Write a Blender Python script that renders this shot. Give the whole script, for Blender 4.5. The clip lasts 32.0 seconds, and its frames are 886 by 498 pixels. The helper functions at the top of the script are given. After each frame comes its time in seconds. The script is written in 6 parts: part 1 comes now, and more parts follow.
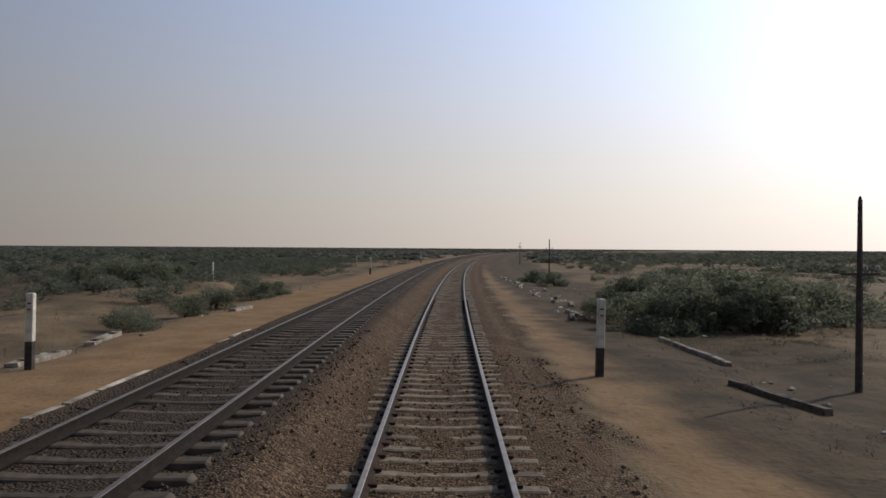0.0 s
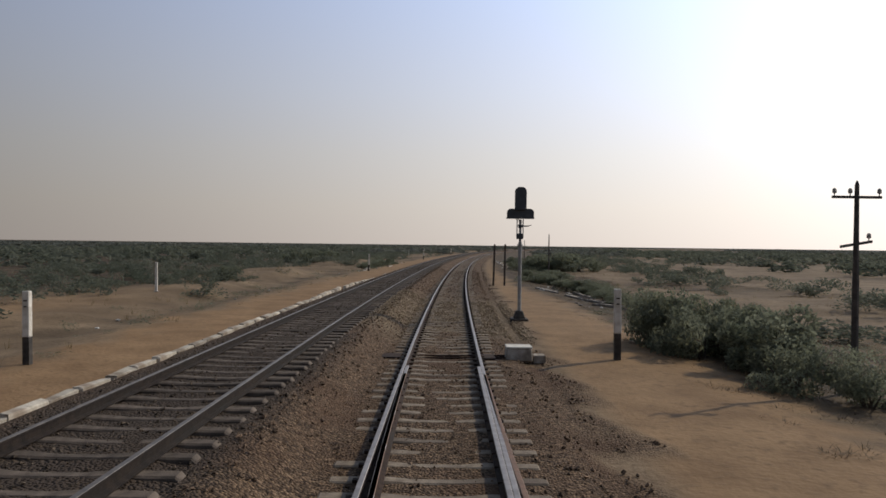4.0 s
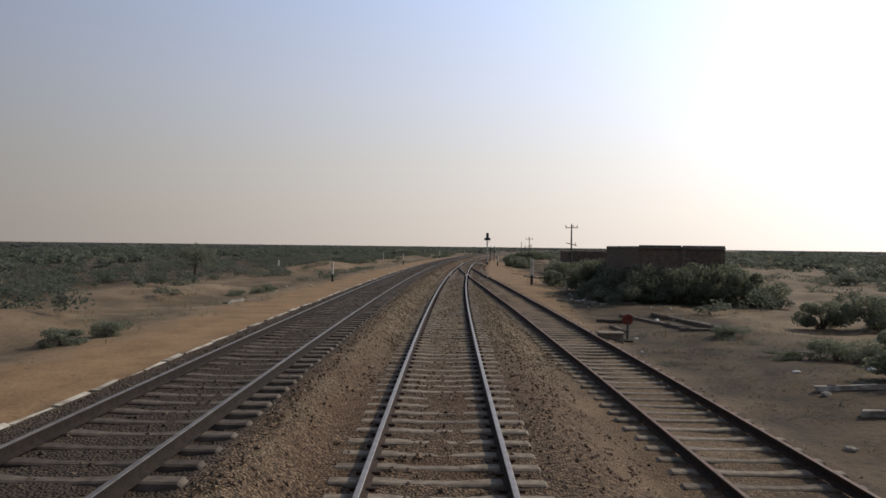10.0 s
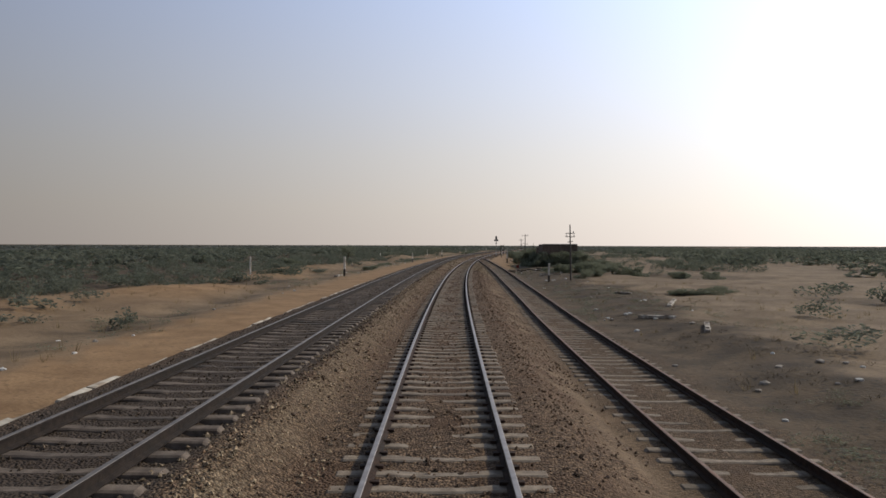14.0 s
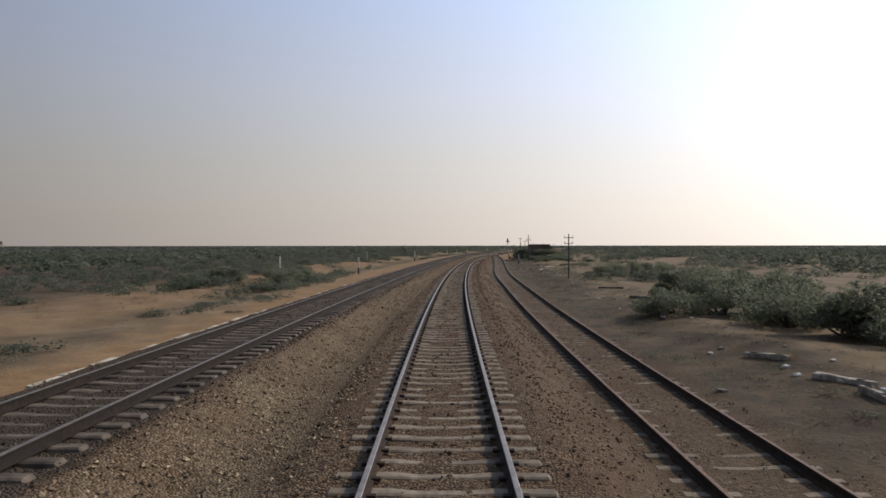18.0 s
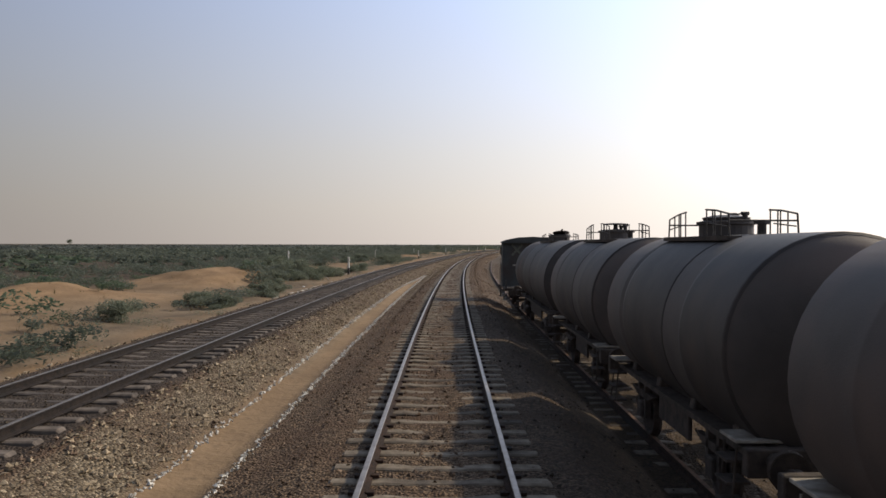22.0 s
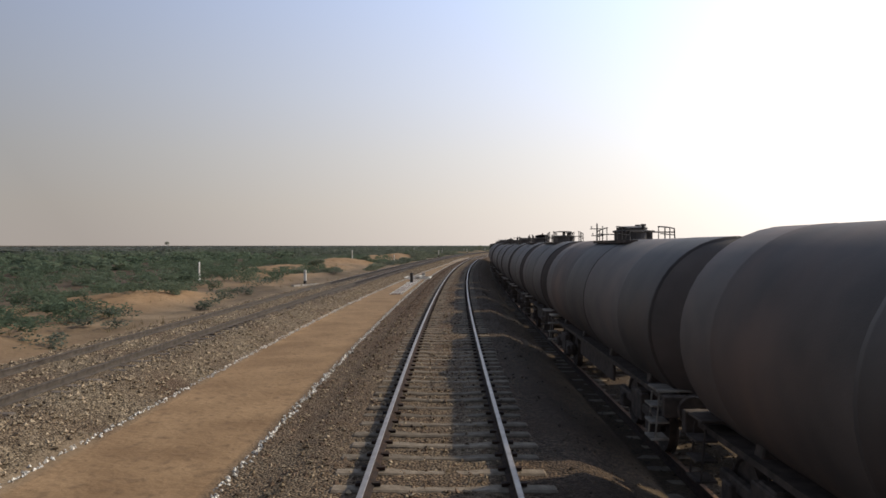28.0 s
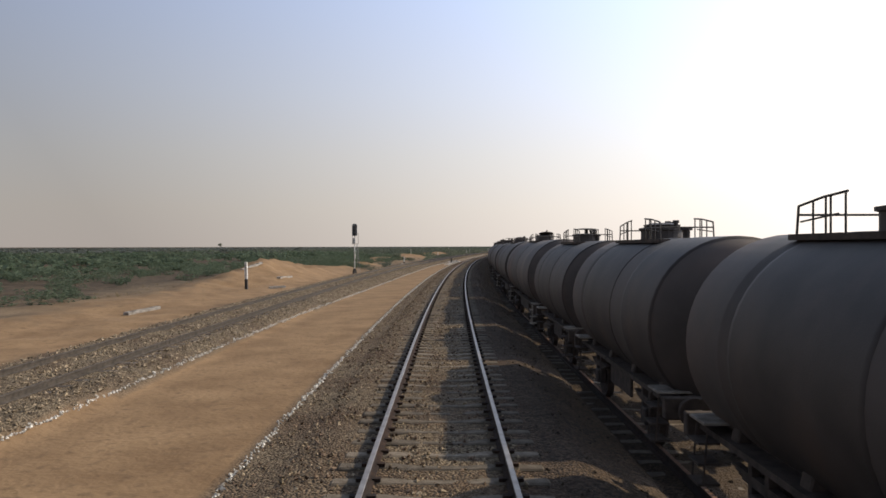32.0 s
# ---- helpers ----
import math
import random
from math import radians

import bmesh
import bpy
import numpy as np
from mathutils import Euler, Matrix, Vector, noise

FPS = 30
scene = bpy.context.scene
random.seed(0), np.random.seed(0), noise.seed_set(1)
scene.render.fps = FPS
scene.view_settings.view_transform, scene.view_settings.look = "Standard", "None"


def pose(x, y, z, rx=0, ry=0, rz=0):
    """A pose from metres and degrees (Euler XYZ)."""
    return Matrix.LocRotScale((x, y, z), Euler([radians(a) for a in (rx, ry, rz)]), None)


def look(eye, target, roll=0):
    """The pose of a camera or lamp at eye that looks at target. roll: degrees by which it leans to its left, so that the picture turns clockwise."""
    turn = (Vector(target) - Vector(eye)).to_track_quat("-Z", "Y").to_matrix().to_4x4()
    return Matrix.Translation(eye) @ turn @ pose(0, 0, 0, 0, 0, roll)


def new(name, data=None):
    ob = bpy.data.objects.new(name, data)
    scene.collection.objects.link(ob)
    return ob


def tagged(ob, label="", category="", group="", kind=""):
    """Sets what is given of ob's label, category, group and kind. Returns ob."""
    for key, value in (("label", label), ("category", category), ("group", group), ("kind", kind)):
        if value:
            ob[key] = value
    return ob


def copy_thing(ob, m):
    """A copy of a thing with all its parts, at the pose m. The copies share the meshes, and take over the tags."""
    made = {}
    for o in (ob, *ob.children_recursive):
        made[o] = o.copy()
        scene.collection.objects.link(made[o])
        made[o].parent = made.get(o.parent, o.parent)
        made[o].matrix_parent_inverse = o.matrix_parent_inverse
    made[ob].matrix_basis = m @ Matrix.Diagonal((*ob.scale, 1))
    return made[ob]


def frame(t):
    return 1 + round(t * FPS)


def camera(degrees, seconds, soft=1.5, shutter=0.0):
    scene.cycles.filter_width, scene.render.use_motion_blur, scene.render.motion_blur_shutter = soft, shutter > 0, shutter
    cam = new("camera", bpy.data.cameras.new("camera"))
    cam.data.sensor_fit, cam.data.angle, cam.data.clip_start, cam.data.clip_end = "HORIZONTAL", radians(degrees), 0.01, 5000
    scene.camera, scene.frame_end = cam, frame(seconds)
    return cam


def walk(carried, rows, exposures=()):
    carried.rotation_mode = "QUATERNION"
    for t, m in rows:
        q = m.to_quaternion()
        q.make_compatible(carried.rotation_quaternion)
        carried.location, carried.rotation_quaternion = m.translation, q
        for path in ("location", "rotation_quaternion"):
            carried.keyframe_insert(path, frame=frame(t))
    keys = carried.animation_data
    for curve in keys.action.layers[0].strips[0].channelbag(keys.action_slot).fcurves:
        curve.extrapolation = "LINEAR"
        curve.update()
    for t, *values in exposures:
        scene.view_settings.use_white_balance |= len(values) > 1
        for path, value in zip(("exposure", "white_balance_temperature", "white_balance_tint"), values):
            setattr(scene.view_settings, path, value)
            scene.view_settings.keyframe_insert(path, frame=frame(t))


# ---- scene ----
# the line of the main track: bend (1e-4 per metre, to the right) every 60 m along it
BEND = [6.02, 6.03, 5.93, 5.54, 5.56, 6.02, 6.22, 6.02, 6.01, 5.67, 5.39, 5.03, 4.58, 4.09, 3.59]
BEND_AT = np.arange(-560.0, 301.0, 60.0)
STEP = 2.0
ALONG = np.arange(-900.0, 1400.0, STEP)
_bend = np.interp(ALONG, BEND_AT, BEND) * 1e-4
_turn = np.concatenate([[0], np.cumsum((_bend[1:] + _bend[:-1]) / 2 * STEP)])
_turn -= np.interp(0, ALONG, _turn)
_east = np.concatenate([[0], np.cumsum((np.sin(_turn[1:]) + np.sin(_turn[:-1])) / 2 * STEP)])
_north = np.concatenate([[0], np.cumsum((np.cos(_turn[1:]) + np.cos(_turn[:-1])) / 2 * STEP)])
_east -= np.interp(0, ALONG, _east)
_north -= np.interp(0, ALONG, _north)


def heading(s):
    return np.interp(s, ALONG, _turn)


def plan(s, d):
    """Ground position of the point s metres along the main track and d metres to its right."""
    th = heading(s)
    return np.interp(s, ALONG, _east) + d * np.cos(th), np.interp(s, ALONG, _north) - d * np.sin(th)


def P(s, d, z=0.0):
    x, y = plan(s, d)
    return Vector((float(x), float(y), float(z)))


def M(s, d, z=0.0, turn=0.0):
    """Pose on the line: local y runs along the track, local x to its right."""
    return Matrix.Translation(P(s, d, z)) @ Matrix.Rotation(-float(heading(s)) - radians(turn), 4, "Z")


# seconds, metres along the track, turn to the right, tilt down and roll in degrees
ROWS = [
    (0.0, 0.00, 0.071, 0.097, 0.38), (0.5, -7.40, 0.096, 0.075, 0.43), (1.0, -14.97, 0.077, 0.035, 0.33), (1.5, -22.65, 0.283, 0.018, 0.90),
    (2.0, -30.37, 0.208, 0.224, 0.81), (2.5, -38.10, 0.046, 0.290, 1.10), (3.0, -45.85, 0.092, 0.294, 0.76), (3.5, -53.61, -0.020, 0.369, 0.95),
    (4.0, -61.38, -0.044, 0.351, 0.71), (4.5, -69.14, -0.067, 0.333, 0.47), (5.0, -76.90, -0.091, 0.316, 0.24), (5.5, -84.67, -0.114, 0.299, 0.00),
    (6.0, -92.40, -0.265, 0.470, -0.24), (6.5, -100.16, -0.091, 0.518, 0.00), (7.0, -107.99, -0.020, 0.558, 0.43), (7.5, -115.82, -0.021, 0.373, 0.22),
    (8.0, -123.66, 0.183, 0.176, 0.90), (8.5, -131.55, 0.071, 0.263, 0.35), (9.0, -139.48, 0.131, 0.408, 0.50), (9.5, -147.45, 0.018, 0.373, 0.44),
    (10.0, -155.39, -0.026, 0.228, 0.68), (10.5, -163.36, -0.033, 0.391, 0.26), (11.0, -171.33, 0.012, 0.294, 0.43), (11.5, -179.32, -0.073, 0.255, 0.33),
    (12.0, -187.48, -0.014, 0.255, 0.33), (12.5, -195.71, 0.069, 0.237, 0.29), (13.0, -204.01, 0.004, 0.312, 0.16), (13.5, -212.37, 0.040, 0.299, 0.30),
    (14.0, -220.72, 0.008, 0.312, 0.16), (14.5, -229.04, 0.060, 0.303, 0.24), (15.0, -237.35, 0.058, 0.291, 0.23), (15.5, -245.66, 0.057, 0.279, 0.21),
    (16.0, -253.97, 0.055, 0.266, 0.20), (16.5, -262.27, 0.053, 0.255, 0.19), (17.0, -270.57, -0.058, 0.312, 0.14), (17.5, -278.87, -0.060, 0.281, 0.05),
    (18.0, -287.20, 0.033, 0.299, -0.06), (18.5, -295.56, 0.016, 0.282, -0.03), (19.0, -303.98, -0.017, 0.342, 0.00), (19.5, -312.30, 0.001, 0.361, -0.03),
    (20.0, -320.61, 0.041, 0.364, -0.05), (20.5, -328.99, -0.030, 0.371, 0.01), (21.0, -337.40, 0.050, 0.386, 0.08), (21.5, -345.81, -0.023, 0.388, 0.10),
    (22.0, -354.23, 0.131, 0.373, 0.12), (22.5, -362.67, 0.033, 0.354, 0.07), (23.0, -371.21, 0.063, 0.386, 0.02), (23.5, -379.83, 0.127, 0.358, 0.01),
    (24.0, -388.74, 0.217, 0.399, 0.00), (24.5, -397.76, 0.143, 0.367, 0.05), (25.0, -406.86, 0.166, 0.342, 0.10), (25.5, -415.99, 0.043, 0.348, 0.10),
    (26.0, -425.16, 0.023, 0.335, 0.10), (26.5, -434.33, 0.003, 0.323, 0.10), (27.0, -443.50, -0.017, 0.311, 0.10), (27.5, -452.67, -0.036, 0.299, 0.10),
    (28.0, -461.86, -0.089, 0.299, 0.00), (28.5, -471.08, -0.007, 0.250, 0.04), (29.0, -480.33, -0.024, 0.299, 0.08), (29.5, -489.60, -0.043, 0.266, 0.00),
    (30.0, -498.87, 0.031, 0.246, -0.08), (30.5, -508.08, -0.010, 0.240, -0.10), (31.0, -517.30, -0.010, 0.211, -0.12), (31.5, -526.56, 0.065, 0.233, -0.12),
    (32.0, -535.84, 0.065, 0.228, -0.12),
]

EYE = 2.70


def ride(s, yaw, tilt, roll):
    th = float(heading(s)) + radians(yaw)
    eye = P(s, 0.059, EYE)
    way = Vector((math.sin(th), math.cos(th), -math.tan(radians(tilt))))
    return look(eye, eye + way, roll)


cam = camera(62.0, 32.0, soft=1.6)
walk(cam, [(t, ride(s, yaw, tilt, roll)) for t, s, yaw, tilt, roll in ROWS],
     [(0, -0.2), (3, -0.05), (6, -0.06), (9, 0.1), (13, 0.13), (19, 0.28), (23, 0.48), (28, 0.54), (32, 0.6)])

# ---- light ----
SUN_TURN, SUN_UP = 53.0, 35.0   # degrees to the right of the track's heading at s = 0, and above the horizon
_a, _e = radians(SUN_TURN), radians(SUN_UP)
SUN_WAY = Vector((math.sin(_a) * math.cos(_e), math.cos(_a) * math.cos(_e), math.sin(_e)))
world = bpy.data.worlds.new("hazy_sky")
scene.world = world
world.use_nodes = True
wn, wl = world.node_tree.nodes, world.node_tree.links


def wmath(op, a, b=None):
    n = wn.new("ShaderNodeMath")
    n.operation = op
    for i, v in enumerate((a, b)):
        if v is None:
            continue
        if isinstance(v, (int, float)):
            n.inputs[i].default_value = v
        else:
            wl.new(v, n.inputs[i])
    return n.outputs[0]


sky = wn.new("ShaderNodeTexSky")
sky.sky_type, sky.sun_disc = "NISHITA", False
sky.sun_elevation, sky.sun_rotation = _e, _a
sky.air_density, sky.dust_density, sky.ozone_density = 0.7, 0.2, 1.0
wn["Background"].inputs[1].default_value = 0.05
wl.new(sky.outputs[0], wn["Background"].inputs[0])
# dust haze: pale near the horizon, bluer higher up, brighter towards the sun all round the sky
ray = wn.new("ShaderNodeTexCoord")
unit = wn.new("ShaderNodeVectorMath")
unit.operation = "NORMALIZE"
wl.new(ray.outputs["Generated"], unit.inputs[0])
dot = wn.new("ShaderNodeVectorMath")
dot.operation = "DOT_PRODUCT"
dot.inputs[1].default_value = SUN_WAY
wl.new(unit.outputs[0], dot.inputs[0])
xyz = wn.new("ShaderNodeSeparateXYZ")
wl.new(unit.outputs[0], xyz.inputs[0])
HAZE, GLOW = 0.30, 1.6
near_sun = wmath("EXPONENT", wmath("MULTIPLY", wmath("SUBTRACT", dot.outputs["Value"], 0.86), 10.0))
glow = wmath("ADD", wmath("MULTIPLY", wmath("EXPONENT", wmath("MULTIPLY", dot.outputs["Value"], GLOW)), HAZE), wmath("MULTIPLY", near_sun, 0.52))
glow = wmath("MAXIMUM", glow, 0.27)
ramp = wn.new("ShaderNodeValToRGB")
el = ramp.color_ramp.elements
el[0].position, el[0].color = 0.0, (1.0, 0.89, 0.81, 1)
el[1].position, el[1].color = 1.0, (0.26, 0.35, 0.50, 1)
for at, c in ((0.05, (1.0, 0.92, 0.84)), (0.12, (0.97, 0.945, 0.93)), (0.20, (0.90, 0.95, 1.08)), (0.32, (0.79, 0.92, 1.24)), (0.5, (0.58, 0.69, 0.90))):
    e = el.new(at)
    e.color = (*c, 1)
wl.new(xyz.outputs[2], ramp.inputs[0])
haze = wn.new("ShaderNodeBackground")
wl.new(ramp.outputs[0], haze.inputs[0])
wl.new(glow, haze.inputs[1])
# the haze hides the clear sky near the horizon and thins out upwards
veil = wn.new("ShaderNodeMapRange")
veil.inputs[1].default_value, veil.inputs[2].default_value = 0.05, 0.8
veil.inputs[3].default_value, veil.inputs[4].default_value = 1.0, 0.45
wl.new(xyz.outputs[2], veil.inputs[0])
both = wn.new("ShaderNodeMixShader")
wl.new(veil.outputs[0], both.inputs[0])
wl.new(wn["Background"].outputs[0], both.inputs[1])
wl.new(haze.outputs[0], both.inputs[2])
wl.new(both.outputs[0], wn["World Output"].inputs[0])

sun = new("sun", bpy.data.lights.new("sun", "SUN"))
sun.data.energy, sun.data.angle, sun.data.color = 2.4, radians(0.8), (1.0, 0.86, 0.63)
sun.matrix_world = look(SUN_WAY * 50, (0, 0, 0))

# ---- materials ----


def mat(name, dark, light, scale=8.0, rough=0.85, bump=0.3, metal=0.0, fine=60.0, stain=None, stain_scale=0.6, island=0.0, per_object=0.0, world_space=False):
    """Two-scale procedural surface: grain between two colours, broad stains, fine relief, and a change from piece to piece."""
    m = bpy.data.materials.new(name)
    m.use_nodes = True
    nd, ln = m.node_tree.nodes, m.node_tree.links
    b = nd["Principled BSDF"]
    if world_space:
        src = nd.new("ShaderNodeNewGeometry").outputs["Position"]
    else:
        src = nd.new("ShaderNodeTexCoord").outputs["Object"]

    def tex(sc, det=5.0):
        n = nd.new("ShaderNodeTexNoise")
        n.inputs["Scale"].default_value, n.inputs["Detail"].default_value = sc, det
        ln.new(src, n.inputs["Vector"])
        return n.outputs["Fac"]

    def mix(a, c, f):
        n = nd.new("ShaderNodeMix")
        n.data_type = "RGBA"
        for i, v in ((6, a), (7, c)):
            if isinstance(v, tuple):
                n.inputs[i].default_value = (*v, 1)
            else:
                ln.new(v, n.inputs[i])
        ln.new(f, n.inputs[0])
        return n.outputs[2]

    def span(v, lo, hi):
        n = nd.new("ShaderNodeMapRange")
        n.inputs[1].default_value, n.inputs[2].default_value = lo, hi
        ln.new(v, n.inputs[0])
        return n.outputs[0]

    col = mix(dark, light, span(tex(scale), 0.32, 0.68))
    if stain:
        col = mix(col, stain, span(tex(stain_scale, 3.0), 0.5, 0.72))
    which = None
    if island:
        which, much = nd.new("ShaderNodeNewGeometry").outputs["Random Per Island"], island
    elif per_object:
        which, much = nd.new("ShaderNodeObjectInfo").outputs["Random"], per_object
    if which:
        r = nd.new("ShaderNodeMapRange")
        r.inputs[3].default_value, r.inputs[4].default_value = 1 - much, 1 + much
        ln.new(which, r.inputs[0])
        v = nd.new("ShaderNodeVectorMath")
        v.operation = "SCALE"
        ln.new(col, v.inputs[0])
        ln.new(r.outputs[0], v.inputs[3])
        col = v.outputs[0]
    ln.new(col, b.inputs["Base Color"])
    b.inputs["Roughness"].default_value, b.inputs["Metallic"].default_value = rough, metal
    if rough >= 0.8:
        b.inputs["Specular IOR Level"].default_value = 0.2
    if bump:
        n = nd.new("ShaderNodeBump")
        n.inputs["Strength"].default_value, n.inputs["Distance"].default_value = bump, 0.02
        ln.new(tex(fine, 4.0), n.inputs["Height"])
        ln.new(n.outputs[0], b.inputs["Normal"])
    return m


STEEL = mat("worn_steel", (0.20, 0.17, 0.15), (0.34, 0.30, 0.27), 5, 0.42, 0.05, 0.75)
STEEL_DULL = mat("dull_brown_steel", (0.095, 0.082, 0.072), (0.18, 0.156, 0.136), 6, 0.5, 0.08, 0.45)
RUST = mat("rusty_steel", (0.022, 0.014, 0.011), (0.055, 0.031, 0.021), 9, 0.85, 0.3, stain=(0.03, 0.025, 0.022))
RUST_DARK = mat("dark_rail_side", (0.013, 0.010, 0.009), (0.032, 0.023, 0.018), 9, 0.9, 0.3, stain=(0.02, 0.017, 0.015))
DUSTY = mat("dust_covered_rail", (0.045, 0.036, 0.029), (0.095, 0.077, 0.061), 7, 0.8, 0.2)
RUST_HEAD = mat("rusty_rail_head", (0.10, 0.055, 0.032), (0.20, 0.10, 0.055), 7, 0.65, 0.15)
CONCRETE = mat("dusty_concrete", (0.128, 0.100, 0.077), (0.24, 0.198, 0.152), 7, 0.9, 0.35, stain=(0.10, 0.08, 0.065), per_object=0.25)
CONCRETE_DARK = mat("darker_concrete", (0.107, 0.083, 0.061), (0.208, 0.168, 0.126), 7, 0.9, 0.4, stain=(0.055, 0.043, 0.034), per_object=0.3)
STUBBLE = mat("dead_stubble", (0.085, 0.063, 0.040), (0.16, 0.122, 0.078), 3, 0.9, 0.0, island=0.4, world_space=True)
OILY = mat("oil_stained_sleeper", (0.062, 0.048, 0.039), (0.138, 0.11, 0.088), 6, 0.85, 0.35, stain=(0.035, 0.03, 0.027), per_object=0.3)
WHITE = mat("old_whitewash", (0.50, 0.47, 0.42), (0.74, 0.71, 0.65), 6, 0.8, 0.2, stain=(0.36, 0.31, 0.25), stain_scale=2.5)
BLACK = mat("black_tar_paint", (0.018, 0.015, 0.013), (0.05, 0.042, 0.036), 8, 0.75, 0.2, stain=(0.09, 0.07, 0.05), stain_scale=2.0)
KERB = mat("whitewashed_kerb", (0.36, 0.32, 0.265), (0.62, 0.57, 0.49), 5, 0.88, 0.4, stain=(0.20, 0.15, 0.11), stain_scale=1.4, per_object=0.3)
# Oil-stained stone; beside the wagons its dark tone also deepens their shade.
STONE_OIL_SHADE = mat("oily_shaded_stone", (0.048, 0.037, 0.027), (0.115, 0.085, 0.061), 14, 0.9, 0.4, fine=90, island=0.6, world_space=True)
STONE = mat("ballast_stone", (0.080, 0.052, 0.035), (0.200, 0.136, 0.091), 14, 0.9, 0.4, fine=90, island=0.6, world_space=True)
WASHED = mat("whitewashed_stone", (0.42, 0.37, 0.31), (0.70, 0.66, 0.59), 10, 0.85, 0.3, island=0.4, world_space=True)
TANK = mat("sooty_tank_paint", (0.055, 0.046, 0.042), (0.094, 0.077, 0.069), 1.1, 0.72, 0.14, stain=(0.135, 0.092, 0.075), stain_scale=0.45, per_object=0.25)
TANK_BAND = mat("dark_tank_band", (0.036, 0.030, 0.028), (0.062, 0.051, 0.046), 1.5, 0.65, 0.12, stain=(0.08, 0.056, 0.046), stain_scale=0.8)
FRAME = mat("oily_underframe", (0.046, 0.037, 0.032), (0.098, 0.076, 0.063), 6, 0.8, 0.3)
VAN = mat("faded_brake_van_paint", (0.032, 0.035, 0.036), (0.058, 0.060, 0.059), 2.0, 0.7, 0.15, stain=(0.05, 0.03, 0.022), stain_scale=0.7)
IRON = mat("weathered_iron", (0.035, 0.030, 0.027), (0.085, 0.070, 0.060), 8, 0.75, 0.25)
WOOD = mat("grey_weathered_timber", (0.07, 0.055, 0.045), (0.17, 0.14, 0.115), 9, 0.9, 0.4, per_object=0.25)
PALE = mat("pale_broken_concrete", (0.22, 0.19, 0.16), (0.42, 0.38, 0.33), 6, 0.9, 0.4, stain=(0.15, 0.12, 0.09), stain_scale=2.0, per_object=0.25)
BRICK = mat("sooty_brick", (0.105, 0.082, 0.068), (0.19, 0.142, 0.114), 4, 0.9, 0.3, per_object=0.3)
MUD = mat("dark_mud_brick", (0.075, 0.058, 0.047), (0.14, 0.108, 0.086), 3.5, 0.95, 0.5, fine=14, stain=(0.06, 0.047, 0.039), stain_scale=0.9)
SLAB = mat("grey_roof_slab", (0.10, 0.088, 0.08), (0.175, 0.155, 0.138), 3, 0.9, 0.3)
SIGNAL = mat("grey_signal_steel", (0.22, 0.22, 0.22), (0.36, 0.36, 0.35), 5, 0.6, 0.1, stain=(0.16, 0.13, 0.11), stain_scale=2.0)
SIGNAL_BACK = mat("dark_signal_back", (0.030, 0.035, 0.042), (0.060, 0.066, 0.075), 4, 0.65, 0.1)
GLASS = mat("dark_lens", (0.02, 0.02, 0.02), (0.03, 0.03, 0.03), 3, 0.1, 0.0)
PORCELAIN = mat("insulator", (0.25, 0.23, 0.2), (0.4, 0.38, 0.35), 9, 0.3, 0.0)
RED = mat("faded_red_paint", (0.10, 0.022, 0.016), (0.19, 0.045, 0.030), 8, 0.8, 0.2)
LEAF = mat("dusty_leaf", (0.135, 0.152, 0.104), (0.215, 0.226, 0.165), 0.9, 0.9, 0.0, island=0.3, world_space=True)
LEAF_GREEN = mat("fresh_green_leaf", (0.080, 0.110, 0.070), (0.140, 0.168, 0.112), 0.08, 0.95, 0.0, island=0.22, world_space=True)
# Farther scrub: aerial haze is mixed into these two leaf greens.
LEAF_FAR = mat("dusty_hazed_leaf", (0.096, 0.112, 0.084), (0.166, 0.175, 0.137), 0.06, 0.95, 0.0, island=0.22, world_space=True)
LEAF_HAZE = mat("hazed_scrub_leaf", (0.105, 0.116, 0.100), (0.160, 0.166, 0.145), 0.03, 0.95, 0.0, island=0.2, world_space=True)
BARK = mat("grey_bark", (0.06, 0.048, 0.038), (0.12, 0.10, 0.08), 12, 0.9, 0.4)
GRASS = mat("dry_grass", (0.15, 0.11, 0.055), (0.27, 0.21, 0.115), 3, 0.9, 0.0, island=0.35, world_space=True)
FRESH = mat("fresh_pale_ballast", (0.178, 0.130, 0.082), (0.35, 0.272, 0.182), 14, 0.9, 0.4, fine=90, island=0.5, world_space=True)
PINK = mat("reddish_crushed_brick", (0.10, 0.062, 0.052), (0.19, 0.125, 0.105), 18, 0.9, 0.5, fine=40)
MARK = mat("faded_chalk_paint", (0.085, 0.088, 0.072), (0.15, 0.15, 0.125), 5, 0.85, 0.15)
RAG = mat("pale_litter", (0.42, 0.41, 0.39), (0.68, 0.66, 0.62), 7, 0.7, 0.2, per_object=0.3)



def leafy(m):
    """Thin leaves let part of the light through."""
    nd, ln = m.node_tree.nodes, m.node_tree.links
    b, out = nd["Principled BSDF"], nd["Material Output"]
    tr, mx = nd.new("ShaderNodeBsdfTranslucent"), nd.new("ShaderNodeMixShader")
    ln.new(b.inputs["Base Color"].links[0].from_socket, tr.inputs[0])
    mx.inputs[0].default_value = 0.5
    b.inputs["Specular IOR Level"].default_value = 0.1
    ln.new(b.outputs[0], mx.inputs[1])
    ln.new(tr.outputs[0], mx.inputs[2])
    ln.new(mx.outputs[0], out.inputs[0])


for _m in (LEAF, LEAF_HAZE, LEAF_FAR, LEAF_GREEN, GRASS):
    leafy(_m)


